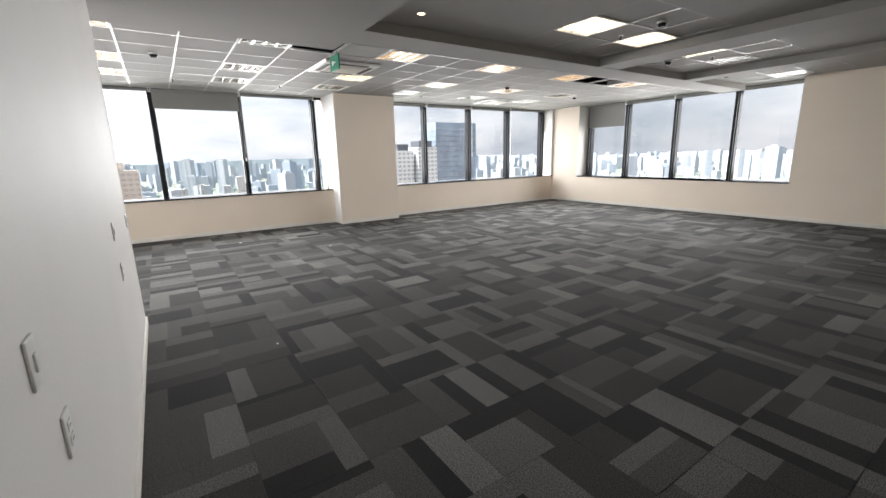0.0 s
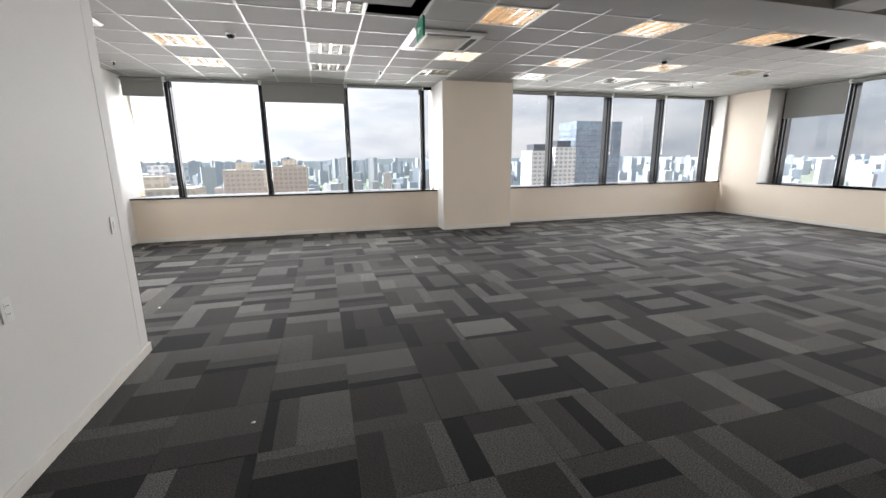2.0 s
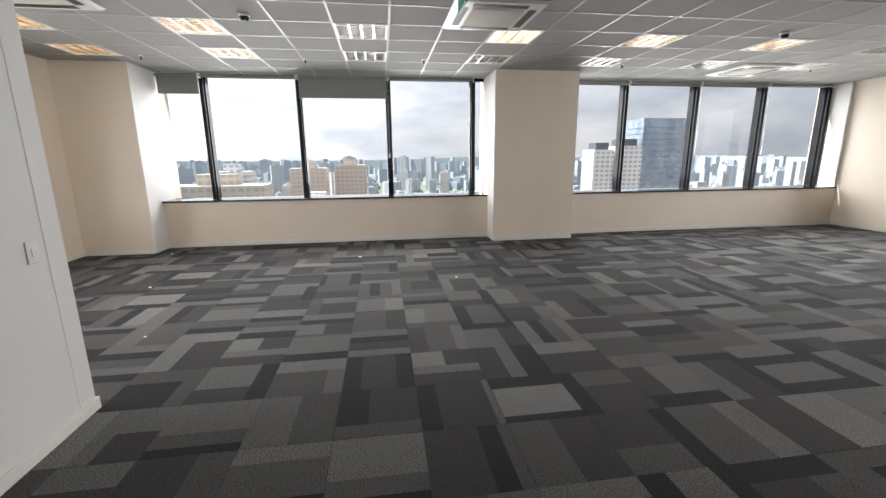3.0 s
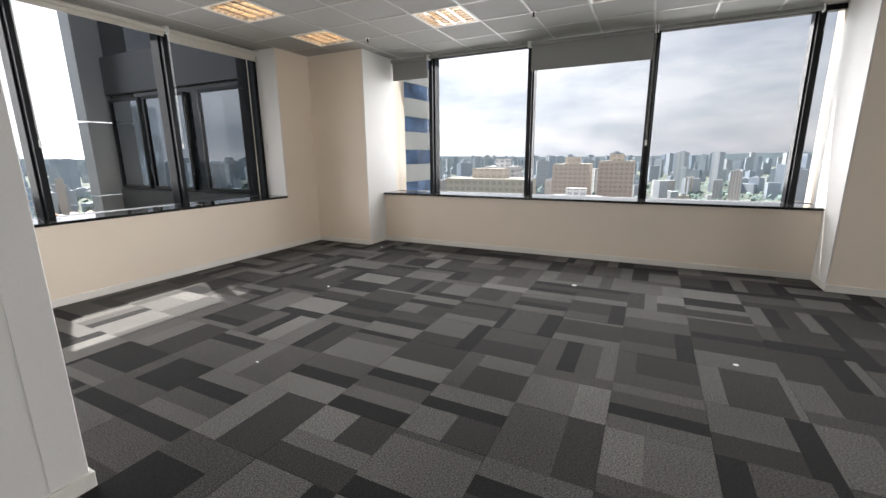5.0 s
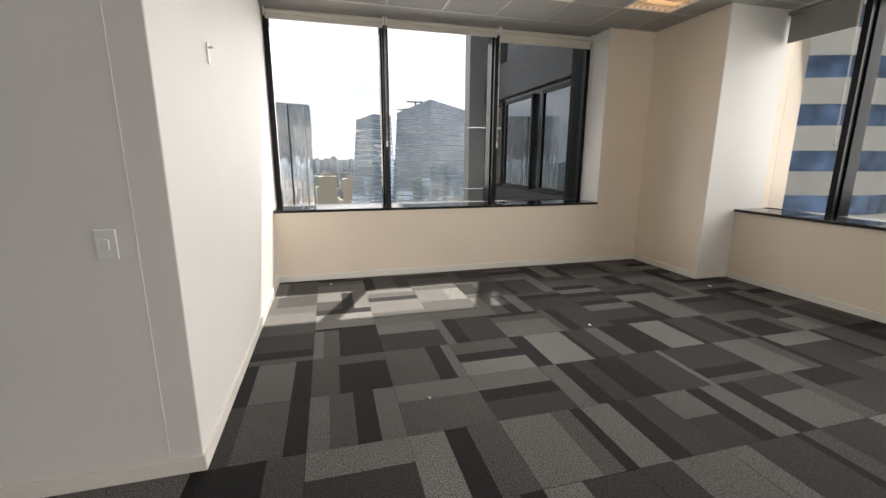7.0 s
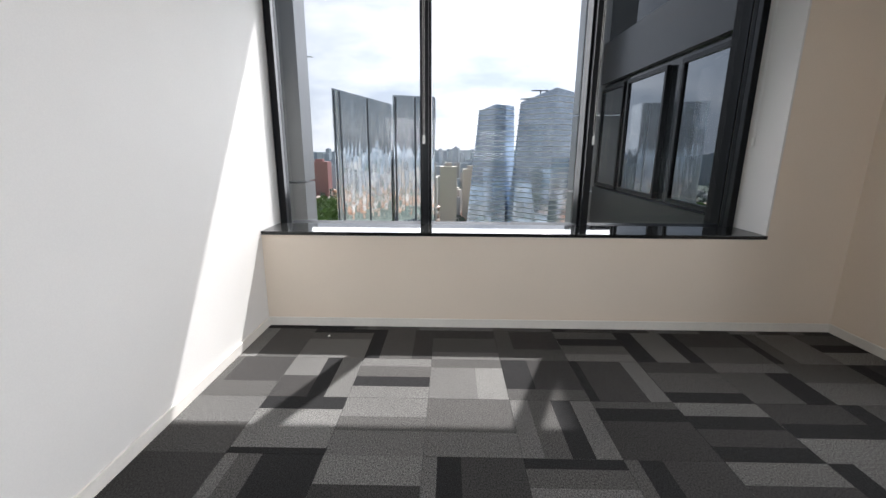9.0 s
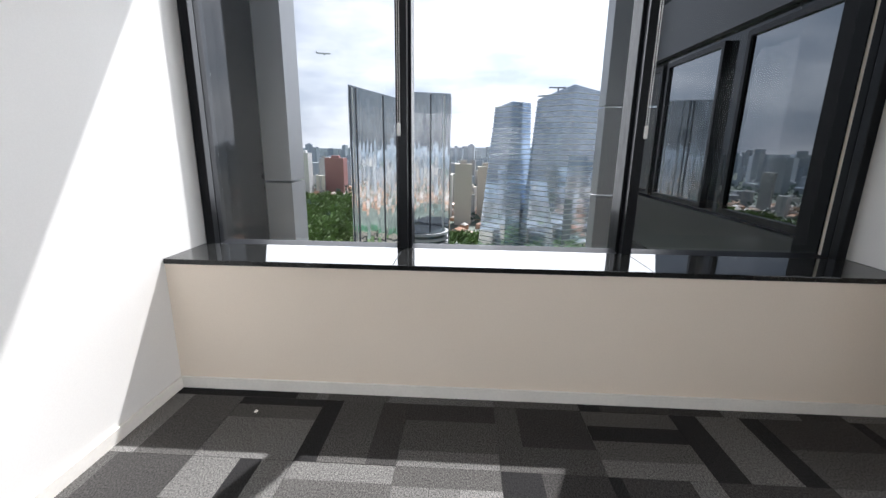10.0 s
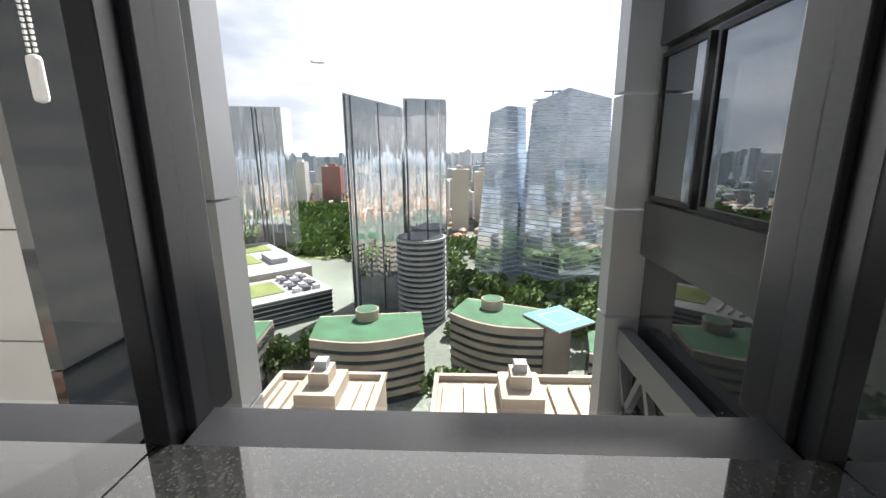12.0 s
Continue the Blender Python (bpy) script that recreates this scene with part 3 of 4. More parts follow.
# ---- switches and outlets ----
def wall_plate(name, label, x, y, z, turn, kind):
    t = thing(name, label, name.replace("_", " "), "", "", (x, y, z))
    t.matrix_basis = pose(x, y, z, 0, 0, turn)
    part("plate", B(0, -0.037, -0.06, 0.008, 0.037, 0.06), PLASTIC, t, "", 0.003)
    if kind == "switch":
        part("rocker", B(0.008, -0.012, -0.022, 0.013, 0.012, 0.022), PLASTIC, t, "", 0.002)
    else:
        for zz in (-0.02, 0.02):
            so = part("socket", B(0.008, -0.018, zz - 0.014, 0.011, 0.018, zz + 0.014), PLASTIC, t, "", 0.002)
            for yy in (-0.008, 0, 0.008):
                part("pin_hole", Solid().tube((0.0105, yy, zz), (0.0116, yy, zz), 0.0024, 8), DARKPL, so)


wall_plate("light_switch", "white light switch plate on the partition wall", XP, 1.92, 1.13, 0, "switch")
wall_plate("power_outlet", "white power outlet plate on the partition wall", XP, 2.06, 0.87, 0, "outlet")
wall_plate("light_switch", "white light switch plate on the partition wall", XP, 4.12, 1.13, 0, "switch")
wall_plate("power_outlet", "white power outlet plate on the partition wall", XP, 4.20, 0.84, 0, "outlet")
wall_plate("light_switch", "white light switch plate beside the wall corner", XP, 5.33, 1.065, 0, "switch")
t = thing("wall_hook", "small white plastic bracket screwed to the wall", "bracket", "", "", (-0.72, YP, 1.97))
part("plate", B(-0.014, 0, -0.055, 0.014, 0.01, 0.055), PLASTIC, t, "", 0.003)
part("peg", Solid().tube((0, 0.01, 0.03), (0, 0.035, 0.034), 0.007, 10), PLASTIC, t)
struct("wall_joint", B(XP - 0.001, 5.428, 0.08, XP + 0.002, 5.435, 2.9), WHITE_WALL, "thin vertical joint in the painted partition", "joint")

# ---- the building's own outside, seen through the west window ----
STONE = material("pale_stone_cladding", (0.62, 0.60, 0.57), 0.55, 0, 30, 0.05, 0.05, 0.06)
DARKGLASS = material("dark_facade_glass", (0.020, 0.023, 0.026), 0.03, 0.0, 3, 0.1, 0, 0.1, 0.3)
DARKPANEL = material("dark_grey_panel", (0.030, 0.032, 0.035), 0.3, 0.1, 3, 0.05, 0, 0.1, 0.6)
SPANDREL = material("grey_spandrel_metal", (0.15, 0.155, 0.16), 0.45, 0.2, 20, 0.06, 0, 0.1, 0.5)
DARKGLASS.node_tree.nodes["Principled BSDF"].inputs["Specular IOR Level"].default_value = 0.4

REFLECT = material("reflecting_window_glass", (0.27, 0.29, 0.31), 0.02, 1.0, 0.6, 0.05, 0, 0.08, 0.3)
w = thing("building_wing", "dark glass wing of the same tower with an aluminium corner pier", "building wing")
part("glass_wall", B(-8.55, 10.25, -45, -3.85, 10.9, 9), DARKGLASS, w)
for z0, z1 in ((-30, -1.0), (-0.95, 0.62), (0.66, 2.2), (2.24, 9)):
    part("corner_pier", B(-8.95, 9.75, z0, -8.56, 10.9, z1), ALU, w, "brushed aluminium corner pier")
for z in (-3.2, 0.0, 2.78):
    part("spandrel", B(-8.54, 10.16, z, -3.86, 10.248, z + 0.76), DARKPANEL, w, "dark spandrel panel")
for x0, x1 in ((-8.42, -7.45), (-7.2, -5.95), (-5.45, -4.35)):
    win = part("window", B(x0, 10.20, 0.86, x1, 10.246, 2.62), REFLECT, w, "window that mirrors the sky")
    part("window_frame", B(x0 - 0.05, 10.17, 0.80, x0, 10.246, 2.68).box(x1, 10.17, 0.80, x1 + 0.05, 10.246, 2.68).box(x0, 10.17, 0.80, x1, 10.246, 0.858).box(x0, 10.17, 2.622, x1, 10.246, 2.68), BLACK, win)
part("beam", B(-8.54, 9.95, -1.55, -3.86, 10.14, -1.15), SPANDREL, w, "grey metal beam")
for i in range(5):
    x = -8.2 + i * 0.95
    br = Solid()
    for sx in (-1, 1):
        br.prism([(x + sx * 0.42 - 0.06, 10.0), (x + sx * 0.42 + 0.06, 10.0), (x + sx * 0.42 + 0.06, 10.1), (x + sx * 0.42 - 0.06, 10.1)], -3.1, -1.56, 0,
                 [(x - sx * 0.42 - 0.06, 10.0), (x - sx * 0.42 + 0.06, 10.0), (x - sx * 0.42 + 0.06, 10.1), (x - sx * 0.42 - 0.06, 10.1)])
    part("brace", br, SPANDREL, w)
w = thing("building_fin", "dark glazed fin of the same tower with an aluminium edge", "building fin")
GLOSSPANEL = material("glossy_grey_panel", (0.045, 0.048, 0.05), 0.06, 0.0, 3, 0.05, 0, 0.1, 0.6)
part("glass_panel", B(-8.25, 3.48, -0.62, -6.15, 3.62, 9), GLOSSPANEL, w, "glossy grey panel")
part("lower_panel", B(-8.25, 3.48, -45, -6.15, 3.60, -0.64), DARKGLASS, w)
for z0, z1 in ((-30, -2.6), (-2.55, 0.80), (0.84, 9)):
    part("edge_pier", B(-8.9, 3.48, z0, -8.255, 4.12, z1), ALU, w, "brushed aluminium edge")
w = thing("building_corner_pier", "pale stone-clad pier of the neighbouring wing with a metal edge", "building pier")
for i in range(14):
    z = -45 + i * 3.0
    part("stone_panel", B(-12.6, -7.5, z, -11.6, -2.55, z + 2.97), STONE, w)
part("metal_edge", B(-12.5, -2.545, -45, -11.65, -2.3, -2.8), ALU, w)
for i in range(6):
    z = -3 + i * 2.8
    part("stone_panel", B(-12.6, -7.5, z + 0.02, -11.6, -2.55, z + 2.78), STONE, w)
part("metal_edge", B(-12.5, -2.545, -2.78, -11.65, -2.3, 13.8), ALU, w)

# ---- city ----
G = -100.0
GROUND = material("city_ground", (0.17, 0.20, 0.17), 0.9, 0, 0.6, 0.3, 0, 0.5, 0.012)
ground = struct("ground", B(-4500, -4500, G - 2, 4500, 4500, G), GROUND, "city ground with streets and gardens, far below", "ground")
PALE = [(0.46, 0.47, 0.48), (0.36, 0.38, 0.41), (0.50, 0.46, 0.41), (0.30, 0.34, 0.40), (0.54, 0.54, 0.54)]
# Aerial haze put into the colour: distant walls and windows tinted blue-grey.
HAZED = [(0.34, 0.39, 0.46), (0.42, 0.46, 0.51), (0.29, 0.35, 0.43), (0.50, 0.52, 0.54), (0.38, 0.43, 0.49)]
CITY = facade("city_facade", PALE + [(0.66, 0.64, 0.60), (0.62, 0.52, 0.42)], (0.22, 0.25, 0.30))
CITYHAZED = facade("haze_tinted_facade", HAZED, (0.28, 0.33, 0.40), 5.0, 4.0)
ROOF = facade("roof_tiles", [(0.42, 0.22, 0.14), (0.50, 0.30, 0.20), (0.46, 0.42, 0.38), (0.60, 0.58, 0.55)], (0.4, 0.3, 0.22), 50, 50, 0.02)
LEAF = material("tree_leaves", (0.16, 0.24, 0.09), 0.8, 0, 0.9, 0.5, 0, 0.4, 0.05)
# Leaf green shifted pale and bluish to carry the distance haze.
LEAFHAZED = material("haze_tinted_trees", (0.19, 0.26, 0.24), 0.9, 0, 0.3, 0.35, 0, 0.3, 0.02)
MIRROR = material("mirror_glass_facade", (0.72, 0.76, 0.79), 0.04, 0.85, 0.35, 0.12, 0, 0.15, 0.05)
BLUEGLASS = material("blue_glass_facade", (0.58, 0.66, 0.76), 0.06, 0.85, 0.5, 0.14, 0, 0.2, 0.06)
FIN = material("pale_metal_fin", (0.60, 0.62, 0.64), 0.4, 0.3, 5, 0.05)
DARKFIN = material("dark_metal_fin", (0.10, 0.11, 0.13), 0.4, 0.3, 5, 0.05)
CREAM = material("cream_stucco", (0.41, 0.355, 0.285), 0.8, 0, 2, 0.1, 0, 0.2, 0.1)
CONCRETE = material("beige_concrete", (0.36, 0.325, 0.27), 0.8, 0, 2, 0.1, 0, 0.2, 0.1)
ROOFGREEN = material("green_roof_membrane", (0.045, 0.14, 0.07), 0.8, 0, 1.0, 0.15, 0, 0.3, 0.1)
GRASS = material("roof_lawn", (0.17, 0.22, 0.07), 0.9, 0, 1.0, 0.25, 0, 0.4, 0.12)
PADBLUE = material("helipad_paint", (0.05, 0.34, 0.60), 0.6, 0, 1.5, 0.08, 0, 0.1, 0.1)
WINDARK = material("dark_window_strip", (0.05, 0.065, 0.07), 0.12, 0.1, 0.7, 0.3, 0, 0.4, 0.15)
WHITEROOF = material("white_roof", (0.36, 0.375, 0.39), 0.7, 0, 0.5, 0.08, 0, 0.2, 0.05)

rng = random.Random(7)


def blocked(x, y):
    """Keeps the scattered houses off the named buildings, the park and the tower itself."""
    if -470 < x < 60 and -290 < y < 200:
        return True
    if x < -400 and -420 < y < -40 and x > -760:
        return True
    if math.hypot(x, y) < 170:
        return True
    return 120 < x < 270 and 250 < y < 360


def scatter(name, label, mat, count, r0, r1, size, height, az0=0, az1=360, power=1.0, roof=False, low_north=False):
    s = Solid()
    for _ in range(count):
        for _try in range(12):
            a = radians(rng.uniform(az0, az1))
            r = r0 + (r1 - r0) * rng.random() ** power
            x, y = r * math.cos(a), r * math.sin(a)
            if not blocked(x, y) and not (low_north and 70 < math.degrees(a) % 360 < 97 and r < 950):
                break
        else:
            continue
        w_, d_ = rng.uniform(*size), rng.uniform(*size)
        h = height[0] + (height[1] - height[0]) * rng.random() ** 2.2
        t = rng.uniform(0, math.pi / 2)
        c, sn = math.cos(t), math.sin(t)
        pts = [(x + c * u - sn * v, y + sn * u + c * v) for u, v in ((-w_, -d_), (w_, -d_), (w_, d_), (-w_, d_))]
        if roof:
            s.prism(pts, G, G + h, 0)
            s.prism(pts, G + h, G + h + 2.5, 0, [(x + 0.3 * (p[0] - x), y + 0.3 * (p[1] - y)) for p in pts])
        else:
            s.prism(pts, G, G + h, 0)
            if rng.random() < 0.6:
                s.prism([(x + 0.45 * (p[0] - x), y + 0.45 * (p[1] - y)) for p in pts], G + h, G + h + rng.uniform(2, 5), 0)
    return tagged(part(name, s, mat), label, "buildings", "", "stuff")


scatter("city_towers", "pale apartment towers of the city around", CITY, 850, 330, 1150, (5, 10), (12, 74), power=0.7, low_north=True)
scatter("city_houses", "low houses with tiled roofs between trees", ROOF, 5200, 190, 1000, (3.5, 8), (4, 10), roof=True, power=0.7)
# The skyline's haze is only its blue-grey wall colour.
scatter("far_city", "skyline in the distance, tinted blue-grey for haze", CITYHAZED, 3400, 1000, 3900, (7, 18), (15, 108), power=0.8)


def clump(s, x, y, z, r, n):
    """A crown of many small tilted leaf faces round a point."""
    for _ in range(n):
        d = Vector((rng.gauss(0, 1), rng.gauss(0, 1), rng.gauss(0, 0.75)))
        d = d.normalized() * r * rng.uniform(0.6, 1.05)
        p = Vector((x, y, z)) + d
        u = Vector((rng.uniform(-1, 1), rng.uniform(-1, 1), rng.uniform(-0.6, 0.6))).normalized() * r * 0.33
        v = u.orthogonal().normalized() * r * 0.33
        s.quad([tuple(p - u), tuple(p - v), tuple(p + u), tuple(p + v)])


s = Solid()
for _ in range(900):
    x, y = rng.uniform(-800, -395), rng.uniform(-420, -30)
    clump(s, x, y, G + rng.uniform(5, 11), rng.uniform(6, 10), 34)
tagged(part("park_trees", s, LEAF), "dense dark green trees of a large park", "trees", "", "stuff")
struct("park_lawn", B(-820, -440, G, -395, -20, G + 0.3), GRASS, "green park lawn between trees", "lawn")
s = Solid()
for _ in range(3800):
    a, r = rng.uniform(0, 2 * math.pi), 180 + 1500 * rng.random() ** 0.8
    x, y = r * math.cos(a), r * math.sin(a)
    if -470 < x < 60 and -290 < y < 200:
        continue
    clump(s, x, y, G + rng.uniform(4, 8), rng.uniform(5, 9) * (1 + r / 1500), 9)
tagged(part("street_trees", s, LEAFHAZED), "scattered street trees between the houses", "trees", "", "stuff")
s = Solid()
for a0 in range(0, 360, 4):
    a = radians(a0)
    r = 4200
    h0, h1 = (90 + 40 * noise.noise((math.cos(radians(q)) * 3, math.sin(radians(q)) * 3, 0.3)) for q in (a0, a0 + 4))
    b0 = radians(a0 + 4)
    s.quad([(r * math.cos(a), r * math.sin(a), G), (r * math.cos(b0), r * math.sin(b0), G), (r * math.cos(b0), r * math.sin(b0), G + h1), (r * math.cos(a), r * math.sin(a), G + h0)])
# Pale blue base colour paints the haze over this backdrop.
tagged(part("backdrop", s, material("haze_tinted_hills", (0.55, 0.62, 0.69), 0.95, 0, 0.01, 0.1)), "hills on the horizon, tinted blue for haze", "hills", "", "structure")


KEEP_CLEAR = [(-268, -195, -198, -58), (-405, -235, -262, -66), (-290, -68, -228, 2), (-382, 12, -314, 132), (-215, -62, -138, 102), (-180, -112, -140, -68), (-152, -62, 0, 122)]
s = Solid()
for _ in range(1500):
    x, y = rng.uniform(-470, -110), rng.uniform(-290, 200)
    if not any(a - 3 < x < c + 3 and b - 3 < y < d + 3 for a, b, c, d in KEEP_CLEAR):
        clump(s, x, y, G + rng.uniform(4, 8), rng.uniform(4, 7), 40)
tagged(part("garden_trees", s, LEAF), "green garden trees between the towers", "trees", "", "stuff")


def tree(x, y, h, r):
    t = thing("tree", "leafy green tree between the office buildings", "tree", "office garden trees", "", (x, y, G))
    tr = Solid().tube((0, 0, 0), (0, 0, h * 0.6), 0.5, 8, 0, 0.25)
    for k in range(4):
        a = k * 1.6
        tr.tube((0, 0, h * 0.4), (r * 0.6 * math.cos(a), r * 0.6 * math.sin(a), h * 0.75), 0.22, 6, 0, 0.08)
    part("trunk", tr, CONCRETE, t)
    c = Solid()
    for _ in range(9):
        clump(c, rng.gauss(0, r * 0.45), rng.gauss(0, r * 0.45), h * rng.uniform(0.6, 1.0), r * 0.5, 60)
    part("crown", c, LEAF, t)


for x, y, h, r in ((-168, -68, 22, 8), (-160, -75, 18, 7), (-176, -62, 20, 8), (-150, -2, 16, 6), (-156, 4, 14, 5), (-205, 70, 20, 9), (-215, 56, 18, 9), (-226, 72, 20, 9),
                   (-236, 50, 20, 10), (-250, 42, 20, 10), (-262, 30, 18, 10), (-275, 20, 20, 10), (-262, 52, 20, 10), (-238, 88, 22, 10), (-285, 8, 20, 10), (-232, 36, 18, 8), (-195, 80, 18, 8)):
    tree(x, y, h, r)


def banded_tower(name, label, foot, z1, step, band, glass, bandmat, top=None, z0=G, slope=None, out=0.25):
    """A tower: glass body, and one band at every storey that follows its outline."""
    t = thing(name, label, "tower")
    top = top or foot
    part("body", Solid().prism(foot, z0, slope or z1, 0, top), glass, t)
    n = int((z1 - z0) / step)
    cx = sum(p[0] for p in foot) / len(foot)
    cy = sum(p[1] for p in foot) / len(foot)
    for i in range(1, n):
        z = z0 + i * step
        ring = []
        f = (z - z0) / (z1 - z0)
        for p, q in zip(foot, top):
            x, y = p[0] + (q[0] - p[0]) * f, p[1] + (q[1] - p[1]) * f
            d = math.hypot(x - cx, y - cy)
            ring.append((x + (x - cx) / d * out, y + (y - cy) / d * out))
        part("floor_band", Solid().prism(ring, z, z + band), bandmat, t)
    return t


banded_tower("glass_tower", "blue glass office tower with pale floor lines", [(-318, 82), (-345, 52), (-375, 90), (-345, 128)], 45, 4.0, 0.7, BLUEGLASS, FIN,
             [(-322, 84), (-345, 62), (-368, 90), (-345, 122)], slope=[46, 38, 40, 41])
banded_tower("glass_tower", "slimmer blue glass office tower with pale floor lines", [(-335, 40), (-352, 18), (-380, 40), (-352, 64)], 36, 4.0, 0.7, BLUEGLASS, FIN,
             [(-340, 42), (-352, 30), (-372, 42), (-352, 58)], slope=[36, 32, 34, 36])


t = thing("roof_crane", "small steel maintenance crane on a tower roof", "crane", "", "", (-340, 76, 40.5))
part("mast", B(-0.5, -0.5, -2.5, 0.5, 0.5, 5), DARKFIN, t)
part("jib", B(-0.4, -7, 5.02, 0.4, 4, 5.9), DARKFIN, t)
part("counterweight", B(-0.9, 4.02, 4.4, 0.9, 5.6, 6.0), DARKFIN, t)


def mirror_tower(label, foot, heights, fins, base=G):
    t = thing("mirror_tower", label, "tower", "mirror glass towers")
    part("body", Solid().prism(foot, base, heights), MIRROR, t)
    (xa, ya), (xb, yb) = foot[0], foot[1]
    for side_ in range(4):
        # glass strips set a little out of true, so that each mirrors another piece of the city
        (pa, qa), (pb, qb), ha, hb = *(foot[(side_ + i) % 4] for i in range(2)), *(heights[(side_ + i) % 4] for i in range(2))
        ln = math.hypot(pb - pa, qb - qa)
        n, ox, oy = max(3, int(ln / 2.2)), (qb - qa) / ln, (pa - pb) / ln
        if ox * (pa - sum(p[0] for p in foot) / 4) + oy * (qa - sum(p[1] for p in foot) / 4) < 0:
            ox, oy = -ox, -oy
        strips = Solid()
        for i in range(n):
            f0, f1 = i / n, (i + 0.94) / n
            for zi in range(6):
                e = [rng.uniform(0.05, 0.30) for _ in range(4)]
                pts = []
                for f, r, k in ((f0, zi, 0), (f1, zi, 1), (f1, zi + 1, 2), (f0, zi + 1, 3)):
                    top = ha + (hb - ha) * f
                    pts.append((pa + (pb - pa) * f + ox * e[k], qa + (qb - qa) * f + oy * e[k], base + (top - base) * r / 6))
                strips.quad(pts)
        part("glass_strips", strips, MIRROR, t)
    for f in fins:
        x, y = xa + (xb - xa) * f, ya + (yb - ya) * f
        top = heights[0] + (heights[1] - heights[0]) * f - 1
        part("fin", B(x - 0.1, y - 0.4, base, x + 0.9, y + 0.4, top), DARKFIN if int(f * 100) % 2 else FIN, t, "vertical metal fin")
    return t


mirror_tower("mirror glass tower with a slanting roofline", [(-262, -64), (-262, -29.5), (-285, -29.5), (-285, -64)][::1], [36.8, 28, 28, 36.8], (0.03, 0.08, 0.13, 0.61))
mirror_tower("mirror glass tower with vertical metal fins", [(-266, -28), (-262, -2.5), (-285, -2.5), (-285, -28)], [33.5, 32, 32, 33.5], (0.05, 0.53, 0.86))
mirror_tower("mirror glass tower rising from a white podium", [(-402, -222), (-398, -160), (-420, -160), (-420, -222)], [46, 43.5, 43.5, 46], (0.55, 0.61, 0.7, 0.9))
mirror_tower("mirror glass tower behind the neighbouring wing", [(-275, -328), (-268, -288), (-305, -284), (-312, -324)], [58, 60, 60, 58], (0.1, 0.35, 0.8))

t = thing("round_tower", "pale round residential tower with ring balconies", "tower", "", "", (-247, -17, 0))
part("core", Solid().tube((0, 0, G), (0, 0, -47), 13.5, 24), WINDARK, t)
for i in range(17):
    part("balcony_ring", Solid().tube((0, 0, G + 3.2 * i), (0, 0, G + 3.2 * i + 1.4), 15, 24), WHITEROOF, t)

t = thing("shopping_centre", "white shopping centre with planted roofs and dark glass sides", "shopping centre")
MA, MD, MN = Vector((-188, -155)), Vector((-0.66, 0.751)), Vector((-0.751, -0.66))


def mall_box(u0, v0, u1, v1, z0, z1):
    """A box along the slanting street front: u along the front, v away from the street."""
    return Solid().prism([tuple(MA + MD * u + MN * v) for u, v in ((u0, v0), (u1, v0), (u1, v1), (u0, v1))][::-1], z0, z1)


part("lower_block", mall_box(0, 0, 104, 48, G, -85), WINDARK, t)
for i in range(5):
    part("louvre_line", mall_box(-0.5, -0.7 + 0.05 * i, 104.4, 6, G + 1.6 + i * 3, G + 2.1 + i * 3), FIN, t, "pale metal louvre line")
part("white_roof", mall_box(-0.4, -0.8, 104.2, 47.9, -84.98, -83.8), WHITEROOF, t)
part("upper_block", mall_box(-20, 48.2, 110, 160, G, -81), CREAM, t)
part("upper_roof", mall_box(-20.4, 48.1, 110.2, 160.2, -80.98, -79.6), WHITEROOF, t)
for a in ((6, 62, 52, 88), (58, 80, 84, 112), (4, 100, 40, 130), (60, 120, 104, 150)):
    part("roof_lawn", mall_box(a[0], a[1], a[2], a[3], -79.58, -79.1), GRASS, t)
part("roof_lawn", mall_box(52, 12, 78, 40, -83.78, -83.3), GRASS, t)
for a in ((-8, 60, 2, 96), (54, 60, 58, 118), (88, 70, 100, 96), (10, 92, 46, 97)):
    part("roof_box", mall_box(a[0], a[1], a[2], a[3], -79.58, -75.5), WHITEROOF, t)
for i in range(9):
    part("skylight_rib", mall_box(2 + i * 5.2, 4, 3.2 + i * 5.2, 44, -83.78, -82.4), FIN, t)
for i in range(15):
    u, v = 82 + (i % 3) * 6.5, 6 + (i // 3) * 8
    part("roof_unit", mall_box(u, v, u + 4, v + 4.5, -83.78, -81.2), DARKFIN if i % 2 else FIN, t)


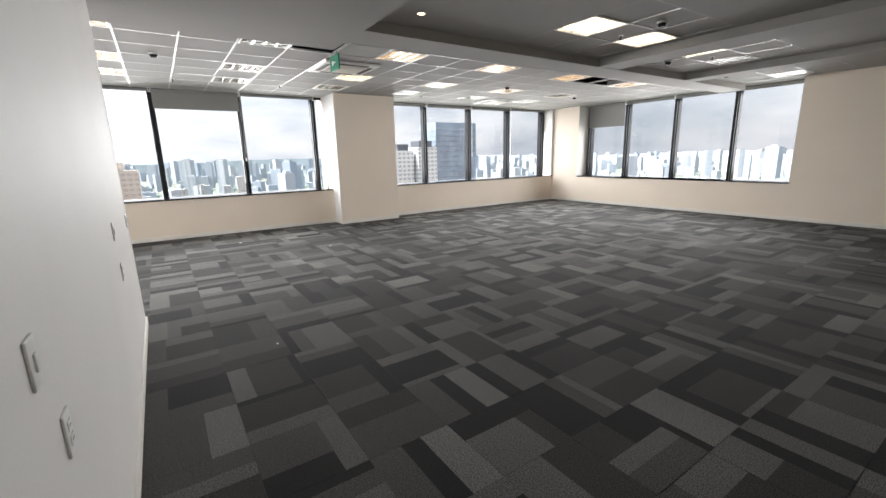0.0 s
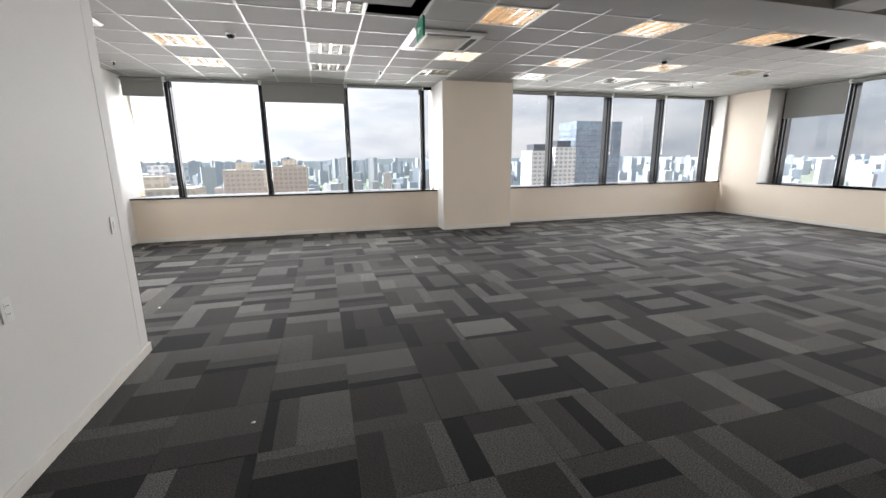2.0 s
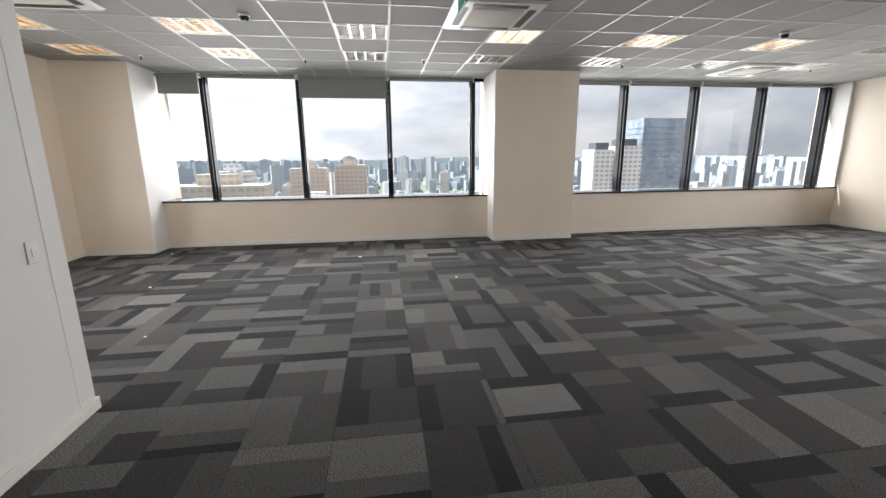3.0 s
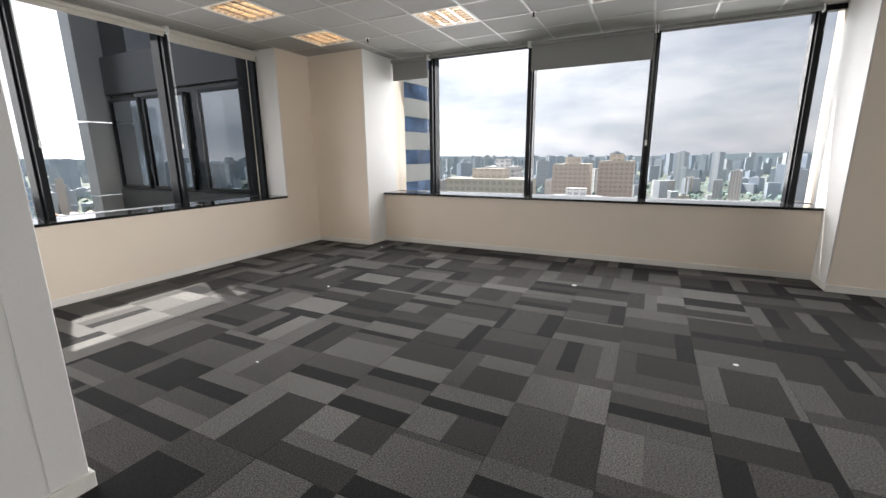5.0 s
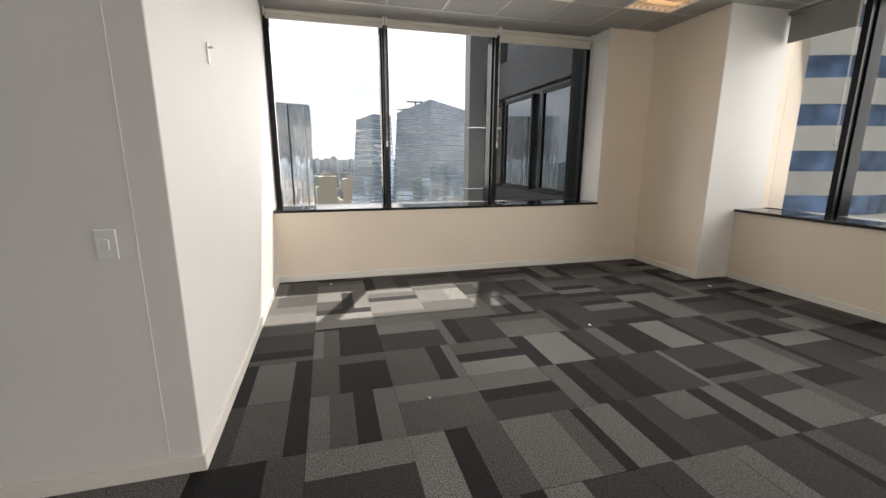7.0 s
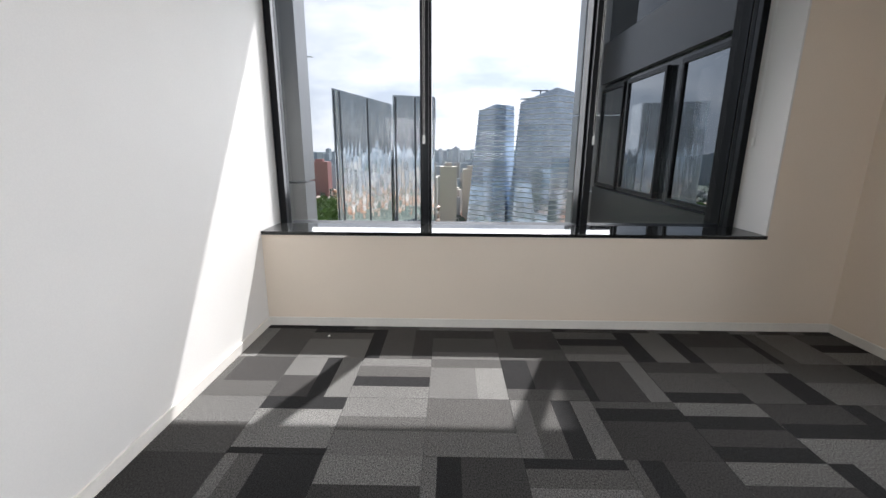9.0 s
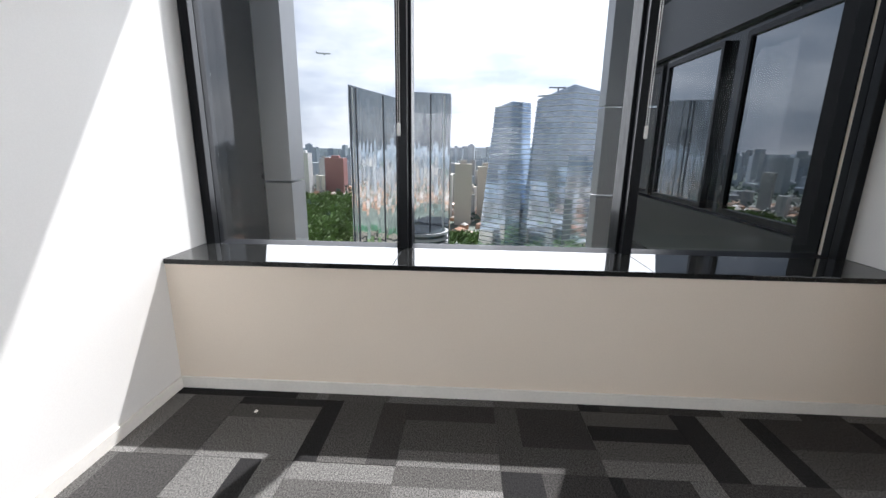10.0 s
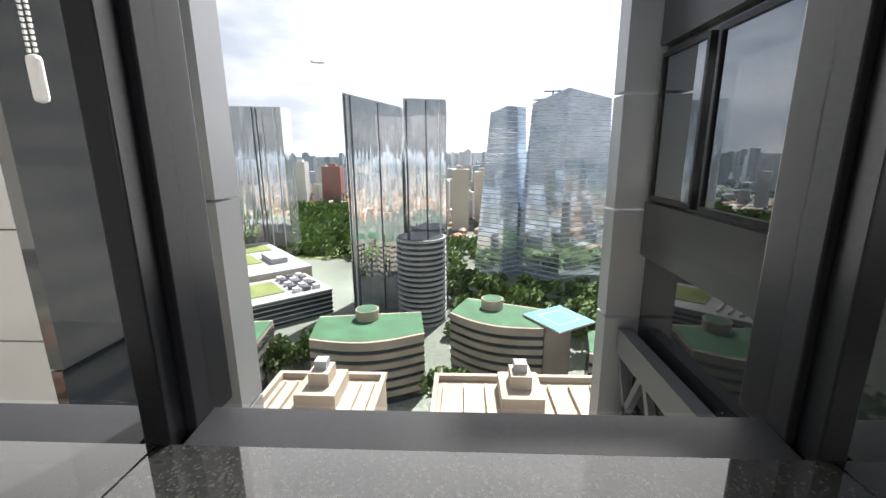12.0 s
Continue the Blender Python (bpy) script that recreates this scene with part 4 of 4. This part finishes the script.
def curved_office(label, line, depth, z1, drum):
    """An office block with a curved front, banded floors, a green roof and a round plant room."""
    t = thing("office_block", label, "office building", "green-roofed office blocks")
    (xa, ya), (xb, yb) = line
    n = 10
    nx, ny = (yb - ya), -(xb - xa)
    ln = math.hypot(nx, ny)
    nx, ny = nx / ln, ny / ln
    if nx < 0:
        nx, ny = -nx, -ny

    def outline(extra):
        pts = []
        for i in range(n + 1):
            f = i / n
            bow = 6 * math.sin(math.pi * f) + extra
            pts.append((xa + (xb - xa) * f + nx * bow, ya + (yb - ya) * f + ny * bow))
        pts += [(xb - nx * (depth + extra), yb - ny * (depth + extra)), (xa - nx * (depth + extra), ya - ny * (depth + extra))]
        return pts[::-1] if (xb - xa) * ny - (yb - ya) * nx > 0 else pts
    part("glass_core", Solid().prism(outline(-0.8), G, z1 - 1), WINDARK, t)
    k = 0
    z = z1 - 3.0
    while z > G + 3:
        part("floor_band", Solid().prism(outline(0), z, z + (2.4 if k else 3.2)), CONCRETE, t)
        z -= 4.3
        k += 1
    part("parapet", Solid().prism(outline(0.2), z1 + 0.25, z1 + 0.75), CREAM, t)
    part("green_roof", Solid().prism(outline(-1.0), z1 + 0.4, z1 + 0.9), ROOFGREEN, t, "green roof membrane")
    part("plant_room", Solid().tube((*drum, z1 + 0.9), (*drum, z1 + 5.5), 5.2, 24), CREAM, t)
    part("plant_roof", Solid().tube((*drum, z1 + 5.51), (*drum, z1 + 5.7), 4.6, 24), ROOFGREEN, t)


curved_office("beige banded office block with a green roof", ((-155, -54), (-162, -8)), 24, -72, (-177, -35))
curved_office("beige banded office block with a green roof beside a helipad", ((-185, 2), (-168, 42)), 22, -72, (-192, 22))
curved_office("beige banded office block with a green roof", ((-146, -105), (-150, -74)), 24, -72, (-168, -92))
curved_office("beige banded office block with a green roof", ((-150, 56), (-140, 96)), 22, -74, (-165, 80))
t = thing("helipad", "bright blue rooftop helipad on a beige shaft", "helipad")
part("shaft", B(-182, 42, G, -170, 54, -71.5), CONCRETE, t)
pad = [(-181, 35), (-161, 47), (-173, 65), (-192.5, 54)]
part("deck", Solid().prism(pad, -70.8, -70.0), WHITEROOF, t)
cx, cy = -176.8, 50.2
part("blue_field", Solid().prism([(cx + 0.95 * (x - cx), cy + 0.95 * (y - cy)) for x, y in pad], -69.98, -69.8), PADBLUE, t)
part("marking", Solid().prism([(cx + 0.6 * (x - cx), cy + 0.6 * (y - cy)) for x, y in pad], -69.78, -69.7), WHITEROOF, t)
part("inner_field", Solid().prism([(cx + 0.53 * (x - cx), cy + 0.53 * (y - cy)) for x, y in pad], -69.68, -69.6), PADBLUE, t)
struct("road", B(-150, -60, G, -100, 120, G + 0.4), material("asphalt", (0.06, 0.06, 0.062), 0.9, 0, 2, 0.2), "grey asphalt street between the office blocks", "road")


def stucco_block(y0, y1, label):
    """A residential block with stepped parapets and roof houses, seen from above."""
    t = thing("apartment_block", label, "apartment building", "cream apartment blocks")
    part("body", B(-84, y0, G, -58, y1, -46.5), CREAM, t)
    m = (y0 + y1) / 2
    part("roof", B(-83.4, y0 + 0.6, -46.48, -58.6, y1 - 0.6, -46.3), CREAM, t)
    for a in ((-84.3, y0 - 0.3, -83.2, y1 + 0.3), (-58.8, y0 - 0.3, -57.7, y1 + 0.3), (-83.2, y0 - 0.3, -58.8, y0 + 0.7), (-83.2, y1 - 0.7, -58.8, y1 + 0.3)):
        part("parapet", B(a[0], a[1], -46.28, a[2], a[3], -45.0), CREAM, t)
    part("roof_house", B(-82, m - 4, -46.28, -72, m + 4, -43.2), CREAM, t)
    part("roof_house", B(-80, m - 2, -43.18, -75, m + 2, -40.4), CREAM, t)
    part("chimney_tower", B(-79, m - 1.2, -40.38, -76.6, m + 1.2, -38.6), WHITEROOF, t)
    for i in range(8):
        yy = y0 + 2 + (y1 - y0 - 4) * i / 7
        if abs(yy - m) > 4.6:
            part("roof_wall", B(-81, yy - 0.3, -46.28, -62, yy + 0.3, -45.4), CREAM, t)


stucco_block(-32, -9, "cream stucco apartment block with stepped roof parapets")
stucco_block(2, 36, "broad cream stucco apartment block with stepped roof parapets")

# striped tower close by, to the north-west
t = thing("striped_tower", "round tower with white bands and blue window strips", "tower", "", "", (-39, 50, 0))
BANDW = material("white_band", (0.64, 0.64, 0.62), 0.6, 0, 1.0, 0.06, 0.05, 0.1, 0.2)
STRIP = material("blue_strip_glass", (0.12, 0.20, 0.36), 0.15, 0.3, 0.6, 0.4, 0, 0.4, 0.3)
part("glass_core", Solid().tube((0, 0, -60), (0, 0, 26), 16.4, 64), STRIP, t)
for i in range(24):
    z = -59 + i * 3.6
    part("white_band", Solid().tube((0, 0, z), (0, 0, z + 1.95), 16.6, 64), BANDW, t)

# north-east landmark towers
t = banded_tower("grey_glass_tower", "tall grey-blue glass slab tower", [(196, 300), (238, 300), (238, 326), (196, 326)], 29, 4.2, 0.5, material("slate_glass", (0.27, 0.33, 0.41), 0.25, 0.3, 0.4, 0.25, 0, 0.3, 0.05), DARKFIN, out=0.12)
WHITEF = facade("white_tower_facade", [(0.66, 0.66, 0.66), (0.70, 0.70, 0.70)], (0.36, 0.38, 0.42), 4.0, 3.3)
for a in ((158, 300, 174, 318, 6.5), (176, 296, 194, 316, 9.0)):
    t = thing("white_tower", "white residential tower with rows of windows", "tower", "white towers")
    part("body", B(a[0], a[1], G, a[2], a[3], a[4]), WHITEF, t)
    part("roof_house", B(a[0] + 3, a[1] + 3, a[4] + 0.02, a[2] - 3, a[3] - 3, a[4] + 5), DARKFIN, t)
RED = facade("red_facade", [(0.36, 0.16, 0.16), (0.38, 0.19, 0.18)], (0.22, 0.13, 0.13), 4, 3.3)
# Beige walls and their windows are paled together to suggest haze.
BEIGEF = facade("beige_facade", [(0.54, 0.49, 0.43), (0.58, 0.54, 0.48)], (0.43, 0.39, 0.35), 3.4, 3.2)
for x, y, w_, d_, z, m, lab in ((-900, -270, 30, 40, -25, RED, "dark red apartment tower beyond the park"), (-900, -215, 24, 24, -32, BEIGEF, "beige apartment tower beyond the park"),
                                (-880, -330, 24, 22, -15, WHITEF, "white apartment tower beyond the park"), (-860, -185, 24, 20, -40, BEIGEF, "beige apartment tower beyond the park"),
                                (-560, 5, 20, 22, -20, BEIGEF, "beige apartment tower beyond the park"), (-600, 35, 24, 20, -25, BEIGEF, "beige apartment tower beyond the park"),
                                (-620, -20, 24, 18, -38, WHITEF, "white apartment tower beyond the park"), (-52, 335, 26, 20, -5, BEIGEF, "broad beige apartment tower to the north"),
                                (-22, 345, 24, 20, -3, BEIGEF, "broad beige apartment tower to the north"), (-12, 300, 26, 14, -34, RED, "low red brick block to the north"), (-74, 215, 44, 18, -10, BEIGEF, "long beige office block to the north"), (-40, 280, 30, 16, -24, WHITEF, "white office block to the north"), (-95, 300, 22, 20, -6, WHITEF, "white apartment tower to the north")):
    t = thing("apartment_tower", lab, "apartment building")
    part("body", B(x - w_ / 2, y - d_ / 2, G, x + w_ / 2, y + d_ / 2, z), m, t)
    part("roof_house", B(x - w_ / 5, y - d_ / 5, z + 0.02, x + w_ / 5, y + d_ / 5, z + 5), m, t)

# airliner far off in the sky
t = thing("airliner", "small white airliner far off in the cloudy sky", "aeroplane", "", "", (-1500, -477, 301))
part("fuselage", Solid().tube((0, -22, 1.2), (0, 16, 0), 2.6, 12).tube((0, 16, 0), (0, 22, -0.6), 2.6, 12, 0, 0.6).tube((0, -30, 2.6), (0, -22, 1.2), 0.8, 12, 0, 2.6), FIN, t)
part("wing", Solid().prism([(-22, -8), (0, 4), (22, -8), (22, -11), (0, -4), (-22, -11)], -1.4, -0.8), FIN, t)
part("tail_fin", Solid().prism([(-0.4, -28), (0.4, -28), (0.4, -21), (-0.4, -21)], 2.5, 9.0, 0, [(-0.3, -31), (0.3, -31), (0.3, -28), (-0.3, -28)]), FIN, t)
part("tailplane", Solid().prism([(-8, -31), (0, -24), (8, -31), (8, -32.5), (0, -28), (-8, -32.5)], 2.6, 3.0), FIN, t)

# ---- carpet tiles ----
CT = 0.5
CX0, CY0 = -3.34, -4.49                # corner of the tile grid
# stripes across a tile, by their shares of its width, and how far along one of them is cut in two
STRIPES = [((0.30, 0.48, 0.22), None), ((0.62, 0.38), None), ((0.25, 0.5, 0.25), None), ((0.5, 0.5), None), ((0.12, 0.62, 0.26), None),
           ((0.24, 0.76), (1, 0.62)), ((0.37, 0.25, 0.38), None), ((0.14, 0.24, 0.62), None), ((0.74, 0.26), (0, 0.36)), ((0.48, 0.22, 0.30), (0, 0.5)),
           ((0.09, 0.66, 0.25), None), ((0.35, 0.65), (1, 0.75)), ((0.22, 0.28, 0.24, 0.26), None)]
crng = random.Random(21)


def tile_mesh(widths, cut, tones):
    """One carpet tile: its top in stripes of different tones, low sides all round."""
    s = Solid()
    q, x, n = CT * 0.996, -0.5, 0
    for k, w_ in enumerate(widths):
        stops = [-0.5, -0.5 + cut[1], 0.5] if cut and cut[0] == k else [-0.5, 0.5]
        for b0, b1 in zip(stops, stops[1:]):
            s.quad([(x * q, b0 * q, 0), ((x + w_) * q, b0 * q, 0), ((x + w_) * q, b1 * q, 0), (x * q, b1 * q, 0)], tones[n])
            n += 1
        x += w_
    h = q / 2
    ring = [(-h, -h), (h, -h), (h, h), (-h, h)]
    for (xa, ya), (xb, yb) in zip(ring, ring[1:] + ring[:1]):
        s.quad([(xa, ya, -0.007), (xb, yb, -0.007), (xb, yb, 0), (xa, ya, 0)], tones[0])
    return s


def tones_for(widths, cut):
    """Narrow stripes are mostly black or pale, broad ones mostly charcoal and grey."""
    out = []
    for k, w_ in enumerate(widths):
        for _ in range(2 if cut and cut[0] == k else 1):
            bag = (0, 0, 0, 2, 3, 3) if w_ < 0.27 else (0, 1, 1, 1, 2, 2, 2, 3, 3, 4)
            c = crng.choice(bag)
            while out and c == out[-1]:
                c = crng.choice(bag)
            out.append(c)
    return out


kinds = []
for k in range(65):
    lay = STRIPES[k % len(STRIPES)]
    s = tile_mesh(*lay, tones_for(*lay))
    kinds.append((s, s.mesh("carpet_tile", CARPETS)))
rest = Solid()
for i in range(31):
    for j in range(31):
        x, y = CX0 + CT * (i + 0.5), CY0 + CT * (j + 0.5)
        if (x < XP - CT / 2 and y < YP - CT / 2) or x - CT / 2 > XE or y - CT / 2 > YN or x + CT / 2 < XW:
            continue
        s, me = kinds[crng.randrange(len(kinds))]
        turn = (i + j) % 2 + 2 * crng.randrange(2) + (crng.random() < 0.2)
        dz = crng.uniform(-0.0008, 0.0008)
        if (y > YP - 0.3 and x < 4.2) or (XP < x < 4.8 and 2.4 < y <= YP - 0.3):
            ob = new("carpet_tile", me)
            ob.parent = floor
            ob.matrix_basis = pose(x, y, dz, 0, 0, 90 * turn)
        else:
            m = pose(x, y, dz, 0, 0, 90 * turn)
            n = len(rest.v)
            rest.v += [tuple(m @ Vector(v)) for v in s.v]
            rest.f += [[n + q for q in f] for f in s.f]
            rest.m += s.m
ob = part("carpet_tiles", rest, CARPETS, floor)
tagged(ob, "", "", "", "stuff")
# crumbs of torn paper and lint left on the carpet
for x, y, r in ((-1.55, 10.3, 0.02), (1.59, 9.5, 0.028), (-0.15, 6.70, 0.012), (2.9, 8.1, 0.02), (-0.9, 8.3, 0.016), (-2.7, 6.15, 0.014), (1.1, 4.3, 0.012)):
    t = Solid()
    t.prism([(-r, -r * 0.5), (r * 0.7, -r * 0.8), (r, r * 0.4), (-r * 0.3, r * 0.7)], 0.001, 0.006, 0, [(-r * 0.8, -r * 0.3), (r * 0.5, -r * 0.6), (r * 0.8, r * 0.3), (-r * 0.2, r * 0.5)])
    ob = tagged(part("paper_scrap", t, PLASTIC), "small white scrap of paper on the carpet", "scrap", "scraps on the carpet")
    ob.matrix_basis = Matrix.Translation((x, y, 0.001))
